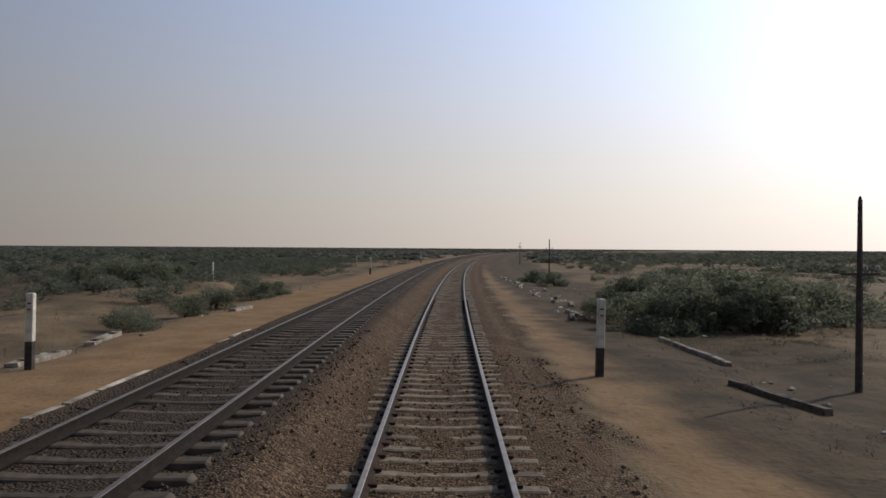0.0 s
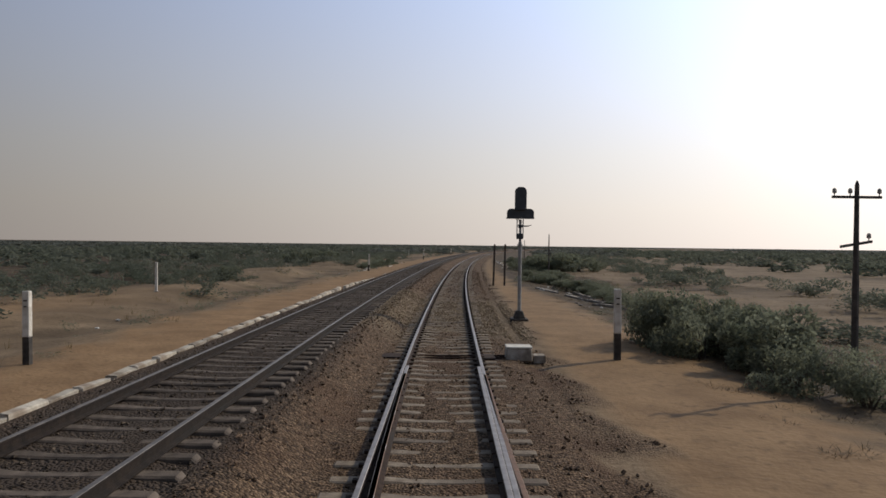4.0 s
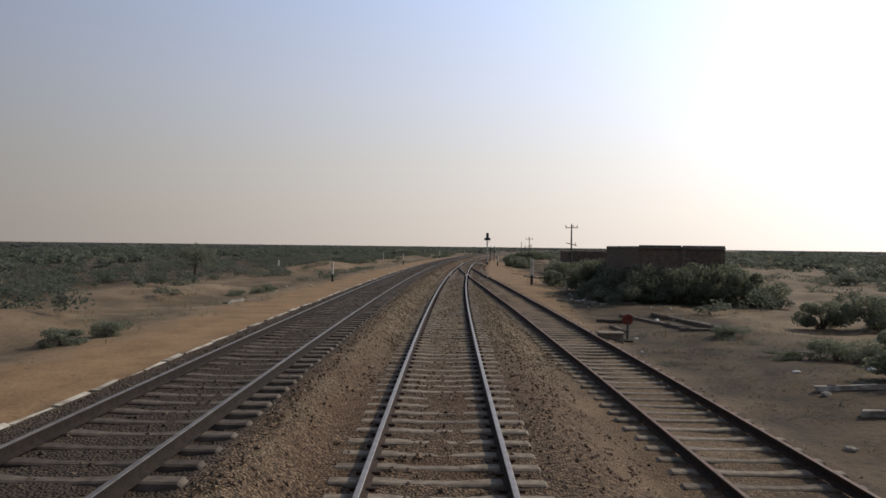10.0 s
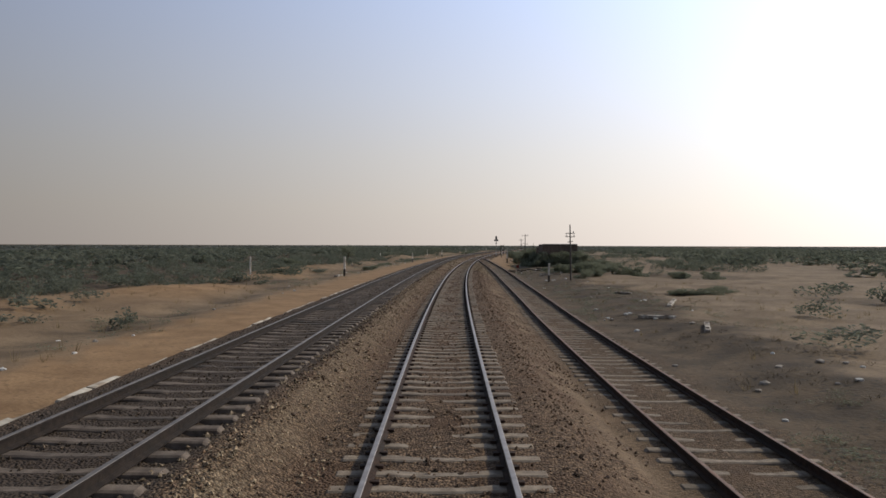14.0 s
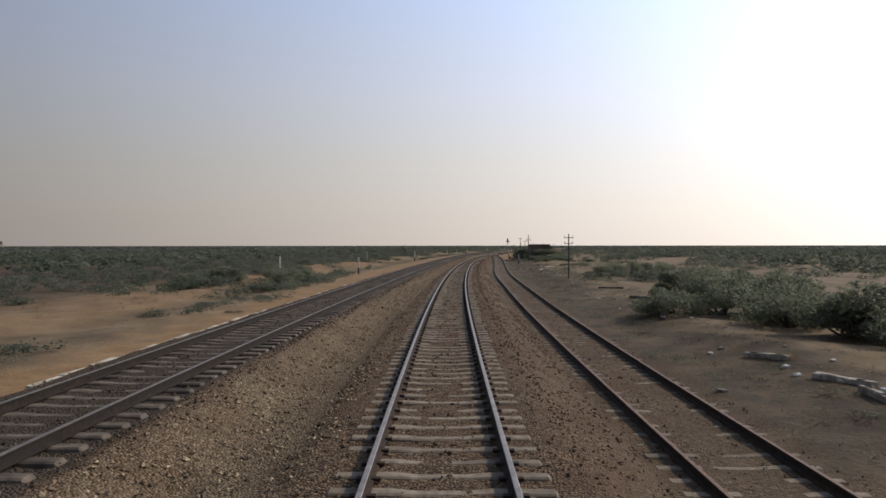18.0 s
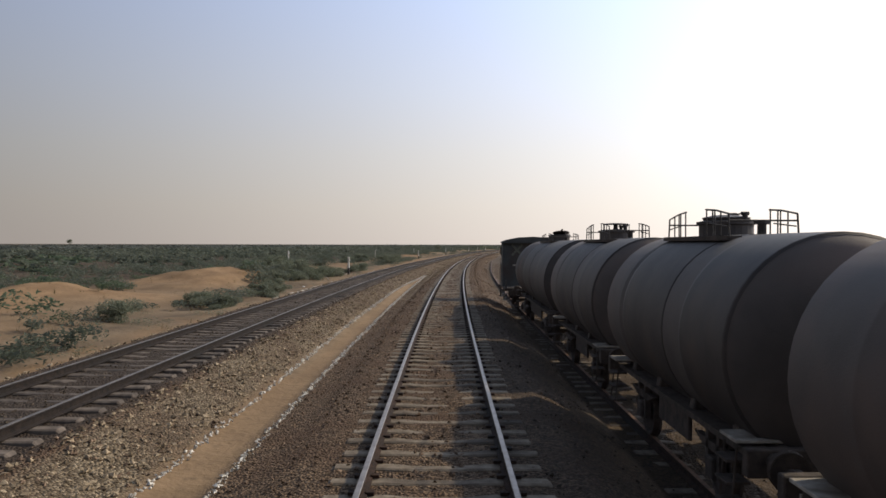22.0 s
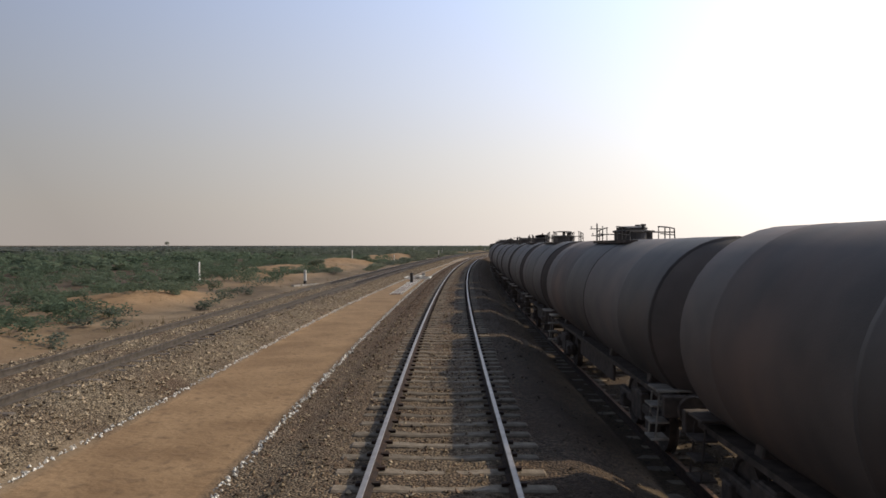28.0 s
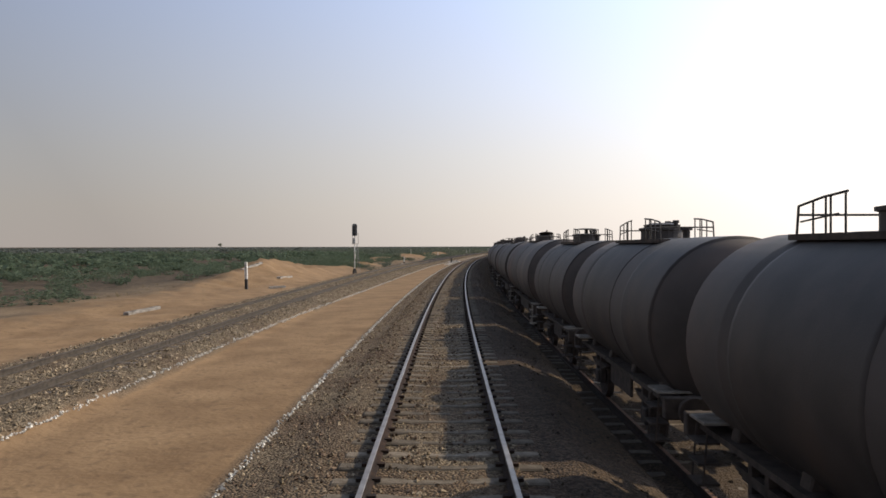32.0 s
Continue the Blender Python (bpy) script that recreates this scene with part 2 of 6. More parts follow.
def ground_mat():
    """Sand, ballast and trodden earth, laid out by the mesh's zone attribute, with grain, gravel and clods."""
    m = bpy.data.materials.new("desert_ground")
    m.use_nodes = True
    nd, ln = m.node_tree.nodes, m.node_tree.links
    b = nd["Principled BSDF"]
    b.inputs["Roughness"].default_value = 0.95
    b.inputs["Specular IOR Level"].default_value = 0.15
    pos = nd.new("ShaderNodeNewGeometry").outputs["Position"]
    zone = nd.new("ShaderNodeAttribute")
    zone.attribute_name = "zone"
    rgb = nd.new("ShaderNodeSeparateColor")
    ln.new(zone.outputs["Color"], rgb.inputs[0])

    def tex(sc, det=6.0):
        n = nd.new("ShaderNodeTexNoise")
        n.inputs["Scale"].default_value, n.inputs["Detail"].default_value = sc, det
        ln.new(pos, n.inputs["Vector"])
        return n.outputs["Fac"]

    def span(v, lo, hi):
        n = nd.new("ShaderNodeMapRange")
        n.inputs[1].default_value, n.inputs[2].default_value = lo, hi
        ln.new(v, n.inputs[0])
        return n.outputs[0]

    def mix(a, c, f):
        n = nd.new("ShaderNodeMix")
        n.data_type = "RGBA"
        for i, v in ((6, a), (7, c)):
            if isinstance(v, tuple):
                n.inputs[i].default_value = (*v, 1)
            else:
                ln.new(v, n.inputs[i])
        ln.new(f, n.inputs[0])
        return n.outputs[2]

    sand = mix((0.158, 0.112, 0.071), (0.255, 0.185, 0.118), span(tex(0.35), 0.35, 0.65))
    sand = mix(sand, (0.107, 0.078, 0.050), span(tex(1.7), 0.54, 0.78))
    path = mix((0.19, 0.115, 0.060), (0.29, 0.185, 0.100), span(tex(0.8), 0.3, 0.7))
    soil = mix((0.050, 0.036, 0.024), (0.105, 0.075, 0.047), span(tex(0.9), 0.35, 0.65))
    soil = mix(soil, (0.038, 0.032, 0.026), span(tex(5.0), 0.56, 0.68))
    sand = mix(sand, (0.117, 0.085, 0.053), span(tex(7.0), 0.52, 0.72))
    path = mix(path, (0.145, 0.090, 0.050), span(tex(4.5), 0.54, 0.76))
    cells = nd.new("ShaderNodeTexVoronoi")
    cells.inputs["Scale"].default_value = 24.0
    ln.new(pos, cells.inputs["Vector"])
    grey = nd.new("ShaderNodeSeparateColor")
    ln.new(cells.outputs["Color"], grey.inputs[0])
    spread = []
    for k in (0, 1):
        power = nd.new("ShaderNodeMath")
        power.operation = "POWER"
        power.inputs[1].default_value = 1.7
        ln.new(grey.outputs[k], power.inputs[0])
        spread.append(power.outputs[0])
    rock = mix((0.041, 0.026, 0.0175), (0.24, 0.160, 0.102), spread[0])
    rock = mix(rock, (0.092, 0.053, 0.033), span(tex(0.5), 0.48, 0.7))
    rock = mix(rock, (0.205, 0.155, 0.100), span(tex(38.0, 2.0), 0.60, 0.74))
    rock = mix(rock, (0.046, 0.037, 0.031), zone.outputs["Alpha"])
    newer = nd.new("ShaderNodeMath")
    newer.operation = "MULTIPLY"
    newer.inputs[1].default_value = -1.0
    ln.new(zone.outputs["Alpha"], newer.inputs[0])
    pale = mix((0.075, 0.054, 0.034), (0.36, 0.278, 0.184), spread[1])
    rock = mix(rock, pale, newer.outputs[0])
    col = mix(sand, soil, rgb.outputs[2])
    col = mix(col, path, rgb.outputs[1])
    col = mix(col, rock, rgb.outputs[0])
    ln.new(col, b.inputs["Base Color"])
    clods = nd.new("ShaderNodeBump")
    clods.inputs["Strength"].default_value, clods.inputs["Distance"].default_value = 0.55, 0.05
    ln.new(tex(9.0), clods.inputs["Height"])
    edge = nd.new("ShaderNodeMath")
    edge.operation = "MULTIPLY"
    ln.new(cells.outputs["Distance"], edge.inputs[0])
    ln.new(rgb.outputs[0], edge.inputs[1])
    gravel = nd.new("ShaderNodeBump")
    gravel.invert = True
    gravel.inputs["Strength"].default_value, gravel.inputs["Distance"].default_value = 0.9, 0.05
    ln.new(edge.outputs[0], gravel.inputs["Height"])
    ln.new(clods.outputs[0], gravel.inputs["Normal"])
    ln.new(gravel.outputs[0], b.inputs["Normal"])
    return m


GROUND = ground_mat()

# ---- the lines, in metres along the main track ----


def smooth(knots, s):
    """A smooth curve through (along, value) knots."""
    a = np.array(sorted(knots), float)
    x, y = a[:, 0], a[:, 1]
    m = np.gradient(y, x)
    i = np.clip(np.searchsorted(x, s) - 1, 0, len(x) - 2)
    h = x[i + 1] - x[i]
    u = np.clip((s - x[i]) / h, 0, 1)
    return (2 * u**3 - 3 * u**2 + 1) * y[i] + (u**3 - 2 * u**2 + u) * h * m[i] + (-2 * u**3 + 3 * u**2) * y[i + 1] + (u**3 - u**2) * h * m[i + 1]


LEFT_D = [(1400, -4.1), (900, -4.1), (300, -4.1), (120, -4.05), (0, -3.95), (-60, -4.08), (-100, -4.04), (-130, -4.0), (-165, -3.98), (-205, -4.22), (-240, -4.98), (-285, -6.1), (-320, -6.55), (-365, -7.05), (-450, -8.65), (-525, -9.2), (-620, -9.4), (-900, -9.4)]
LEFT_Z = [(1400, 0.4), (300, 0.4), (0, 0.42), (-130, 0.42), (-205, 0.40), (-240, 0.34), (-285, 0.27), (-320, 0.23), (-365, 0.18), (-450, 0.03), (-525, -0.1), (-620, -0.15), (-900, -0.15)]
SIDE_D = [(1400, 0), (-30, 0), (-44, 0), (-54, 0.10), (-64, 0.42), (-72, 0.84), (-80, 1.38), (-94, 2.35), (-110, 3.5), (-119, 4.05), (-129, 4.43), (-137, 4.7), (-150, 4.98), (-170, 5.15), (-190, 4.96), (-205, 4.88), (-225, 4.99), (-250, 4.89), (-275, 4.79), (-300, 4.75), (-900, 4.75)]
SIDE_Z = [(1400, 0), (-40, 0), (-60, 0), (-85, 0.0), (-96, -0.06), (-108, -0.22), (-118, -0.34), (-130, -0.41), (-138, -0.47), (-155, -0.59), (-200, -0.64), (-900, -0.66)]
WALK_L = [(1400, -2.8), (-262, -2.8), (-276, -2.85), (-288, -2.98), (-304, -3.42), (-320, -3.55), (-353, -3.72), (-368, -4.03), (-380, -4.28), (-425, -5.35), (-450, -5.65), (-478, -6.05), (-505, -6.7), (-525, -6.95), (-900, -7.1)]
PATH_R = [(1400, 4.3), (10, 4.2), (-10, 4.5), (-20, 5.6), (-45, 7.2), (-75, 8.6), (-95, 7.6), (-115, 6.6), (-900, 6.4)]
GAUGE = 0.87
# sand heaps beyond the far track: along, aside, half-lengths and height
DUNES = [(-280.6, 8.5, 3.2, 1.1, 0.33), (-297, -20.5, 9.0, 4.0, 0.76), (-322, -21.0, 10.0, 4.5, 0.68), (-303, -16.5, 6.0, 2.2, 0.36), (-352, -20.0, 10.0, 4.0, 0.68), (-372, -23.5, 9.0, 4.0, 0.58), (-268, -21.5, 9.0, 3.5, 0.50), (-190, -21.0, 12.0, 4.0, 0.36), (-140, -19.0, 11.0, 3.5, 0.32), (-60, -19.0, 12.0, 4.0, 0.29), (-30, -18.5, 10.0, 3.5, 0.29)]
SHOULDER = 1.9


def left_d(s):
    return smooth(LEFT_D, s)


def left_z(s):
    return smooth(LEFT_Z, s)


def side_d(s):
    return smooth(SIDE_D, s)


def side_z(s):
    return smooth(SIDE_Z, s)


def waves(x, y, seed, size):
    """Cheap smooth noise, about -1 to 1, for arrays."""
    r = np.random.RandomState(seed)
    out = 0.0
    for k in range(7):
        a, f, p = r.uniform(0, 6.283), r.uniform(0.5, 2.0) / size, r.uniform(0, 6.283)
        out = out + np.sin((x * np.cos(a) + y * np.sin(a)) * f * 6.283 + p)
    return out / 3.2


def ramp01(v, lo, hi):
    u = np.clip((v - lo) / (hi - lo), 0, 1)
    return u * u * (3 - 2 * u)


def ground_z(s, d):
    """Height of the ground, and how much of it is ballast, path and scrub soil."""
    s, d = np.broadcast_arrays(np.asarray(s, float), np.asarray(d, float))
    x, y = plan(s, d)
    ld, lz, sd, sz = left_d(s), left_z(s), side_d(s), side_z(s)
    away = np.abs(d)
    near = ramp01(away, 6.5, 13)
    base = -0.47 + near * (0.10 * waves(x, y, 3, 9.0) + 0.06 * waves(x, y, 5, 3.2)) + 0.012 * waves(x, y, 8, 1.1)
    dunes = ramp01(-d, 12.5, 16) * (1 - ramp01(-d, 19, 24)) * (0.26 + 0.34 * waves(x, y, 11, 26.0))
    base = base + np.clip(dunes, 0, 1)
    heaps = 0.0
    for hs, hd, rs_, rd_, hh in DUNES:
        heaps = heaps + hh * np.exp(-((s - hs) / rs_) ** 2 - ((d - hd) / rd_) ** 2)
    base = base + heaps * (1 + 0.12 * waves(x, y, 23, 5.0))
    mound = np.exp(-(((s + 463) / 17.0) ** 2) - ((d + 18.3) / 2.6) ** 2) * 1.05 * (1 + 0.30 * waves(x, y, 21, 3.4) + 0.22 * waves(x, y, 22, 1.5))
    base = base + mound
    base = base + ramp01(away, 60, 400) * 0.15 * waves(x, y, 17, 120.0)
    low = ramp01(-s, 95, 125) * ramp01(d, 2.2, 3.6) * (1 - ramp01(d, 7.2, 10.5))
    base = base - 0.36 * low
    base = base + 0.20 * ramp01(d, 2.0, 2.6) * (1 - ramp01(d, 5.4, 8.2)) * (1 - ramp01(-s, 98, 120))
    shelf = (1 - ramp01(-d, -ld + 5.6, -ld + 9.0)) * ramp01(-d, 2.0, 3.0) * (1 - ramp01(-s, 240, 300))
    base = base + 0.25 * shelf
    inner = (1 - ramp01(-d, 1.5, 9)) * (d < 0) * ramp01(-s, 255, 285)
    base = base + 0.10 * inner

    def bed(centre, top, half, run):
        return top - np.clip(np.abs(d - centre) - half, 0, None) / run

    rough = 0.018 * waves(x, y, 31, 0.9) + 0.012 * waves(x, y, 32, 0.45)
    b0 = bed(0.0, -0.196 - 0.004 * ramp01(-s, 150, 200) + rough + 0.004 * ramp01(np.abs(d), 1.0, 1.15), SHOULDER, 1.9)
    b1 = bed(ld, lz - 0.203 + 0.05 * ramp01(-s, 400, 450) + rough + 0.028 * ramp01(np.abs(d - ld), 0.98, 1.12) - 0.05 * ramp01(d - ld, 0.8, 0.95) * (1 - ramp01(d - ld, 1.42, 1.6)), SHOULDER - 0.1, 1.6 + 1.9 * ramp01(-s, 250, 300) * (d > ld))
    on = s < -46
    b2 = np.where(on, bed(sd, sz - 0.188 - 0.014 * (1 - ramp01(-s, 205, 240)) - 0.02 * ramp01(-s, 118, 126) * (1 - ramp01(-s, 150, 170)) + rough, 1.5, 2.6), -9.0)
    gap = (d < -1.2) & (d > ld + 1.2) & (s > -275)
    trough = np.where(gap, -0.25 + 0.4 * np.clip((-d - 1.9) / np.maximum(-ld - 3.4, 0.3), 0, 1) * (lz > 0), -9.0)
    z = np.maximum.reduce([base, b0, b1, b2, np.where(s > -255, np.minimum(trough, lz - 0.22), -9.0)])
    z = np.where((s < -92) & (np.abs(d - sd) < 1.6), np.minimum(z, b2 + 0.004), z)
    edge = 0.35 * waves(x, y, 41, 2.2) + 0.2 * waves(x, y, 42, 0.8)
    ballast = np.clip(np.maximum.reduce([
        1 - ramp01(np.abs(d) + edge, 2.45, 3.1),
        1 - ramp01(np.abs(d - ld) + 0.6 * edge, 2.3, 2.9),
        ((d < 0) & (d > ld)).astype(float) * (1 - ramp01(-s, 280, 300) * (d < -2.75) * (d > smooth(WALK_L, s) - 0.05)),
        np.where(on & (d > 0) & (d < sd), 0.8 - 0.45 * ramp01(waves(x, y, 45, 5.0), -0.3, 0.7), 0.0),
        np.where(on, 0.5 * (1 - ramp01(np.abs(d - sd) + edge, 1.3, 2.0)), 0.0)]), 0, 1)
    walkway = (s < -286) & (d < -2.75) & (d > smooth(WALK_L, s))
    ballast = np.where(walkway, 0.0, ballast)
    left_path = ramp01(-d, -ld + 2.35, -ld + 2.7) * (1 - ramp01(-d + 2 * edge, 9.0, 11.5))
    verge_in = smooth(PATH_R, s) + 0.5 * waves(x, y, 54, 3.0)
    right_path = ramp01(d, 2.6, 3.3) * (1 - ramp01(d + edge - verge_in, -0.7, 0.7)) * (1 - 0.75 * ramp01(-s, 100, 135))
    far_sand = ramp01(-s, 425, 455) * (1 - ramp01(-d + 3 * edge, 17, 21)) * (d < ld)
    path = np.clip(np.maximum.reduce([left_path, 0.85 * right_path, walkway * (0.62 + 0.38 * ramp01(-s, 390, 440)), far_sand, np.clip(mound, 0, 1) * 1.2, np.clip(heaps * 2.0, 0, 1), np.clip(dunes * 2.4, 0, 1) * (s < -150)]), 0, 1) * (1 - ballast)
    soil = ramp01(waves(x, y, 51, 17.0), 0.1, 0.8) * 0.7 * ramp01(away, 8, 13)
    soil = np.maximum(soil, ramp01(-d, 20, 27))
    soil = np.maximum(soil, ramp01(d, 60, 110) * 0.8)
    verge = 12.5 - 2.2 * ramp01(-s, 150, 230) + 1.6 * waves(x, y, 57, 13.0) + 0.5 * waves(x, y, 58, 3.5)
    soil = np.maximum(soil, (1.05 + 0.25 * waves(x, y, 53, 4.0)) * ramp01(d - verge_in, -0.5, 0.7) * (1 - 0.85 * ramp01(d - verge, -0.8, 0.8)))
    soil = np.maximum(soil, (0.45 + 0.4 * waves(x, y, 55, 5.0)) * ramp01(-d, 10.2, 12.5))
    soil = np.clip(soil, 0, 1) * (1 - 0.8 * np.clip(dunes * 2.4 + heaps * 2.0, 0, 1))
    return z, ballast, path, soil


def mesh_of(name, verts, faces, materials, smooth_faces=False, which=None, normals=None):
    me = bpy.data.meshes.new(name)
    verts = np.asarray(verts, np.float32)
    faces = np.asarray(faces, np.int32)
    n, k = faces.shape
    me.vertices.add(len(verts))
    me.vertices.foreach_set("co", verts.ravel())
    me.loops.add(n * k)
    me.loops.foreach_set("vertex_index", faces.ravel())
    me.polygons.add(n)
    me.polygons.foreach_set("loop_start", np.arange(0, n * k, k, dtype=np.int32))
    for m in materials:
        me.materials.append(m)
    if which is not None:
        me.polygons.foreach_set("material_index", np.asarray(which, np.int32))
    me.update(calc_edges=True)
    me.polygons.foreach_set("use_smooth", np.full(n, smooth_faces))
    if normals is not None:
        me.attributes.new("custom_normal", "FLOAT_VECTOR", "POINT").data.foreach_set("vector", np.asarray(normals, np.float32).ravel())
    return me


def grid_faces(rows, cols):
    i = np.arange(rows - 1)[:, None] * cols + np.arange(cols - 1)[None, :]
    return np.stack([i, i + 1, i + cols + 1, i + cols], -1).reshape(-1, 4)[:, ::-1]


# the ground: one sheet, fine along the tracks and coarse towards the horizon
_rows = np.concatenate([np.arange(-900, -560, 20.0), np.arange(-560, 60, 0.8), np.arange(60, 160, 2.0), np.arange(160, 1381, 20.0)])
_side = np.concatenate([np.arange(0, 12, 0.3), np.arange(12, 22, 0.5), np.arange(22, 30, 1.0), np.array([31, 34, 38, 44, 52, 64, 80, 100, 130, 170, 230, 320, 450, 700.0])])
_cols = np.concatenate([-_side[:0:-1], _side])
_s, _d = np.meshgrid(_rows, _cols, indexing="ij")
_z, _bal, _path, _soil = ground_z(_s, _d)
_x, _y = plan(_s, _d)
_v = np.stack([_x, _y, _z], -1).reshape(-1, 3)
_f = grid_faces(len(_rows), len(_cols))
_far = np.array([(x, y, -0.95) for x in (-4500, 4500) for y in (-4500, 4500)])
_n = len(_v)
_v = np.concatenate([_v, _far])
_f = np.concatenate([_f, [[_n, _n + 2, _n + 3, _n + 1]]])
_me = mesh_of("ground", _v, _f, [GROUND], True)
_zone = np.ones((len(_v), 4), np.float32)
_zone[:_n, 0], _zone[:_n, 1], _zone[:_n, 2] = _bal.ravel(), _path.ravel(), _soil.ravel()
# Alpha: oil on the far track; beside the wagons, painted shade as well.
_zone[:_n, 3] = (0.8 * (1 - ramp01(np.abs(_d - left_d(_s)), 1.3, 2.0)) * (1 - ramp01(-_s, 330, 420)) + 0.5 * ramp01(-_s, 312, 326) * ramp01(_d, 0.6, 1.6) * (1 - ramp01(_d, 8.5, 11.0))).ravel()
_new = np.maximum.reduce([
    0.85 * ramp01(-_s, 290, 345) * (_d < smooth(WALK_L, _s)) * ramp01(_d - left_d(_s), -2.4 , -1.6) * np.where(np.abs(_d - left_d(_s)) < 1.9, ramp01(-_s, 380, 440), 1.0),
    0.8 * ramp01(-_s, 92, 106) * (1 - ramp01(-_s, 128, 142)) * ramp01(_d, -2.8, -1.6) * (1 - ramp01(_d - side_d(_s), -1.3, -0.6)),
    0.7 * ramp01(-_s, 18, 24) * (1 - ramp01(-_s, 36, 42)) * (np.abs(_d) < 2.9),
    0.6 * ramp01(-_s, 50, 90) * (1 - ramp01(-_s, 300, 330)) * ramp01(_d - left_d(_s), 1.5, 1.9) * (1 - ramp01(_d, -2.3, -1.7)),
    0.6 * ramp01(-_s, 425, 465) * (_d < 1.2) * (_d > -2.75),
    0.5 * ramp01(-_s, 74, 80) * (1 - ramp01(-_s, 92, 98)) * (_d < -1.0) * (_d > -2.9)])
_new = np.clip(_new * (0.8 + 0.5 * waves(_x, _y, 47, 3.0)), 0, 1).ravel()
_zone[:_n, 3] = np.where(_new > 0.02, -_new, _zone[:_n, 3])
_zone[_n:] = (0, 0, 0.9, 0)
_me.color_attributes.new("zone", "FLOAT_COLOR", "POINT").data.foreach_set("color", _zone.ravel())
tagged(new("ground", _me), "sandy desert ground with gravel beds and trodden paths", "ground", kind="structure")


def gz(s, d):
    return float(ground_z(s, d)[0])


# ---- building helpers ----


def empty(name, m, label="", category="", group="", kind=""):
    ob = new(name)
    ob.empty_display_size = 0.2
    ob.matrix_world = m
    return tagged(ob, label, category, group, kind)


def part(name, bm, material, parent, label="", m=None, smooth_faces=False):
    """Links a bmesh as one mesh under a thing or a part."""
    me = bpy.data.meshes.new(name)
    if smooth_faces:
        for f in bm.faces:
            f.smooth = True
    bm.to_mesh(me)
    bm.free()
    for k in material if isinstance(material, (list, tuple)) else (material,):
        me.materials.append(k)
    return hang(name, me, parent, label, m)


def hang(name, me, parent, label="", m=None):
    ob = new(name, me)
    ob.parent = parent
    if m is not None:
        ob.matrix_local = m
    return tagged(ob, label)


def block(bm, x0, x1, y0, y1, z0, z1, bevel=0.0, taper=1.0):
    """A block between two corners, its top narrowed by taper and its edges eased."""
    made = bmesh.ops.create_cube(bm, size=1)["verts"]
    for v in made:
        k = taper if v.co.z > 0 else 1.0
        v.co = Vector(((x0 + x1) / 2 + v.co.x * (x1 - x0) * k, (y0 + y1) / 2 + v.co.y * (y1 - y0) * k, z0 if v.co.z < 0 else z1))
    if bevel:
        edges = list({e for v in made for e in v.link_edges})
        bmesh.ops.bevel(bm, geom=edges, offset=bevel, segments=1, affect="EDGES")
    return bm


def tube(bm, a, b, r0, r1=None, sides=8):
    """A round bar from a to b."""
    a, b = Vector(a), Vector(b)
    r1 = r0 if r1 is None else r1
    turn = (b - a).to_track_quat("Z", "Y").to_matrix().to_4x4()
    bmesh.ops.create_cone(bm, cap_ends=True, segments=sides, radius1=r0, radius2=r1, depth=(b - a).length, matrix=Matrix.Translation((a + b) / 2) @ turn)
    return bm


def lathe(bm, profile, sides=24, axis="Z", centre=(0, 0, 0)):
    """A turned shape from (radius, height) pairs."""
    rings = []
    for r, h in profile:
        ring = []
        for k in range(sides):
            a = 2 * math.pi * k / sides
            p = (r * math.cos(a), r * math.sin(a), h) if axis == "Z" else (r * math.cos(a), h, r * math.sin(a))
            ring.append(bm.verts.new(Vector(p) + Vector(centre)))
        rings.append(ring)
    for p, q in zip(rings, rings[1:]):
        for k in range(sides):
            bm.faces.new((p[k], p[(k + 1) % sides], q[(k + 1) % sides], q[k]))
    bm.faces.new(rings[0][::-1])
    bm.faces.new(rings[-1])
    bmesh.ops.recalc_face_normals(bm, faces=bm.faces)
    return bm


B = bmesh.new

# ---- tracks ----
PROFILE = [(-0.075, -0.165), (0.075, -0.165), (0.075, -0.150), (0.012, -0.128), (0.012, -0.045), (0.036, -0.036), (0.036, -0.006), (0.028, 0.0), (-0.028, 0.0), (-0.036, -0.006), (-0.036, -0.036), (-0.012, -0.045), (-0.012, -0.128), (-0.075, -0.150)]


def rail(parent, s0, s1, dist, height, materials, step=2.0, label=""):
    """A rail of flat-bottomed section along the line dist(s), height(s)."""
    ss = np.append(np.arange(s0, s1, step), s1)
    k = len(PROFILE)
    pr = np.array(PROFILE)
    dd = dist(ss)[:, None] + pr[None, :, 0]
    zz = height(ss)[:, None] + pr[None, :, 1]
    x, y = plan(np.repeat(ss[:, None], k, 1), dd)
    v = np.stack([x, y, zz], -1).reshape(-1, 3)
    f = []
    for j in range(k):
        j1 = (j + 1) % k
        i = np.arange(len(ss) - 1) * k
        f.append(np.stack([i + j, i + k + j, i + k + j1, i + j1], -1))
    which = np.repeat([1 if j in (6, 7, 8) else 0 for j in range(k)], len(ss) - 1)
    me = mesh_of("rail", v, np.concatenate(f), materials, False, which)
    return hang("rail", me, parent, label)


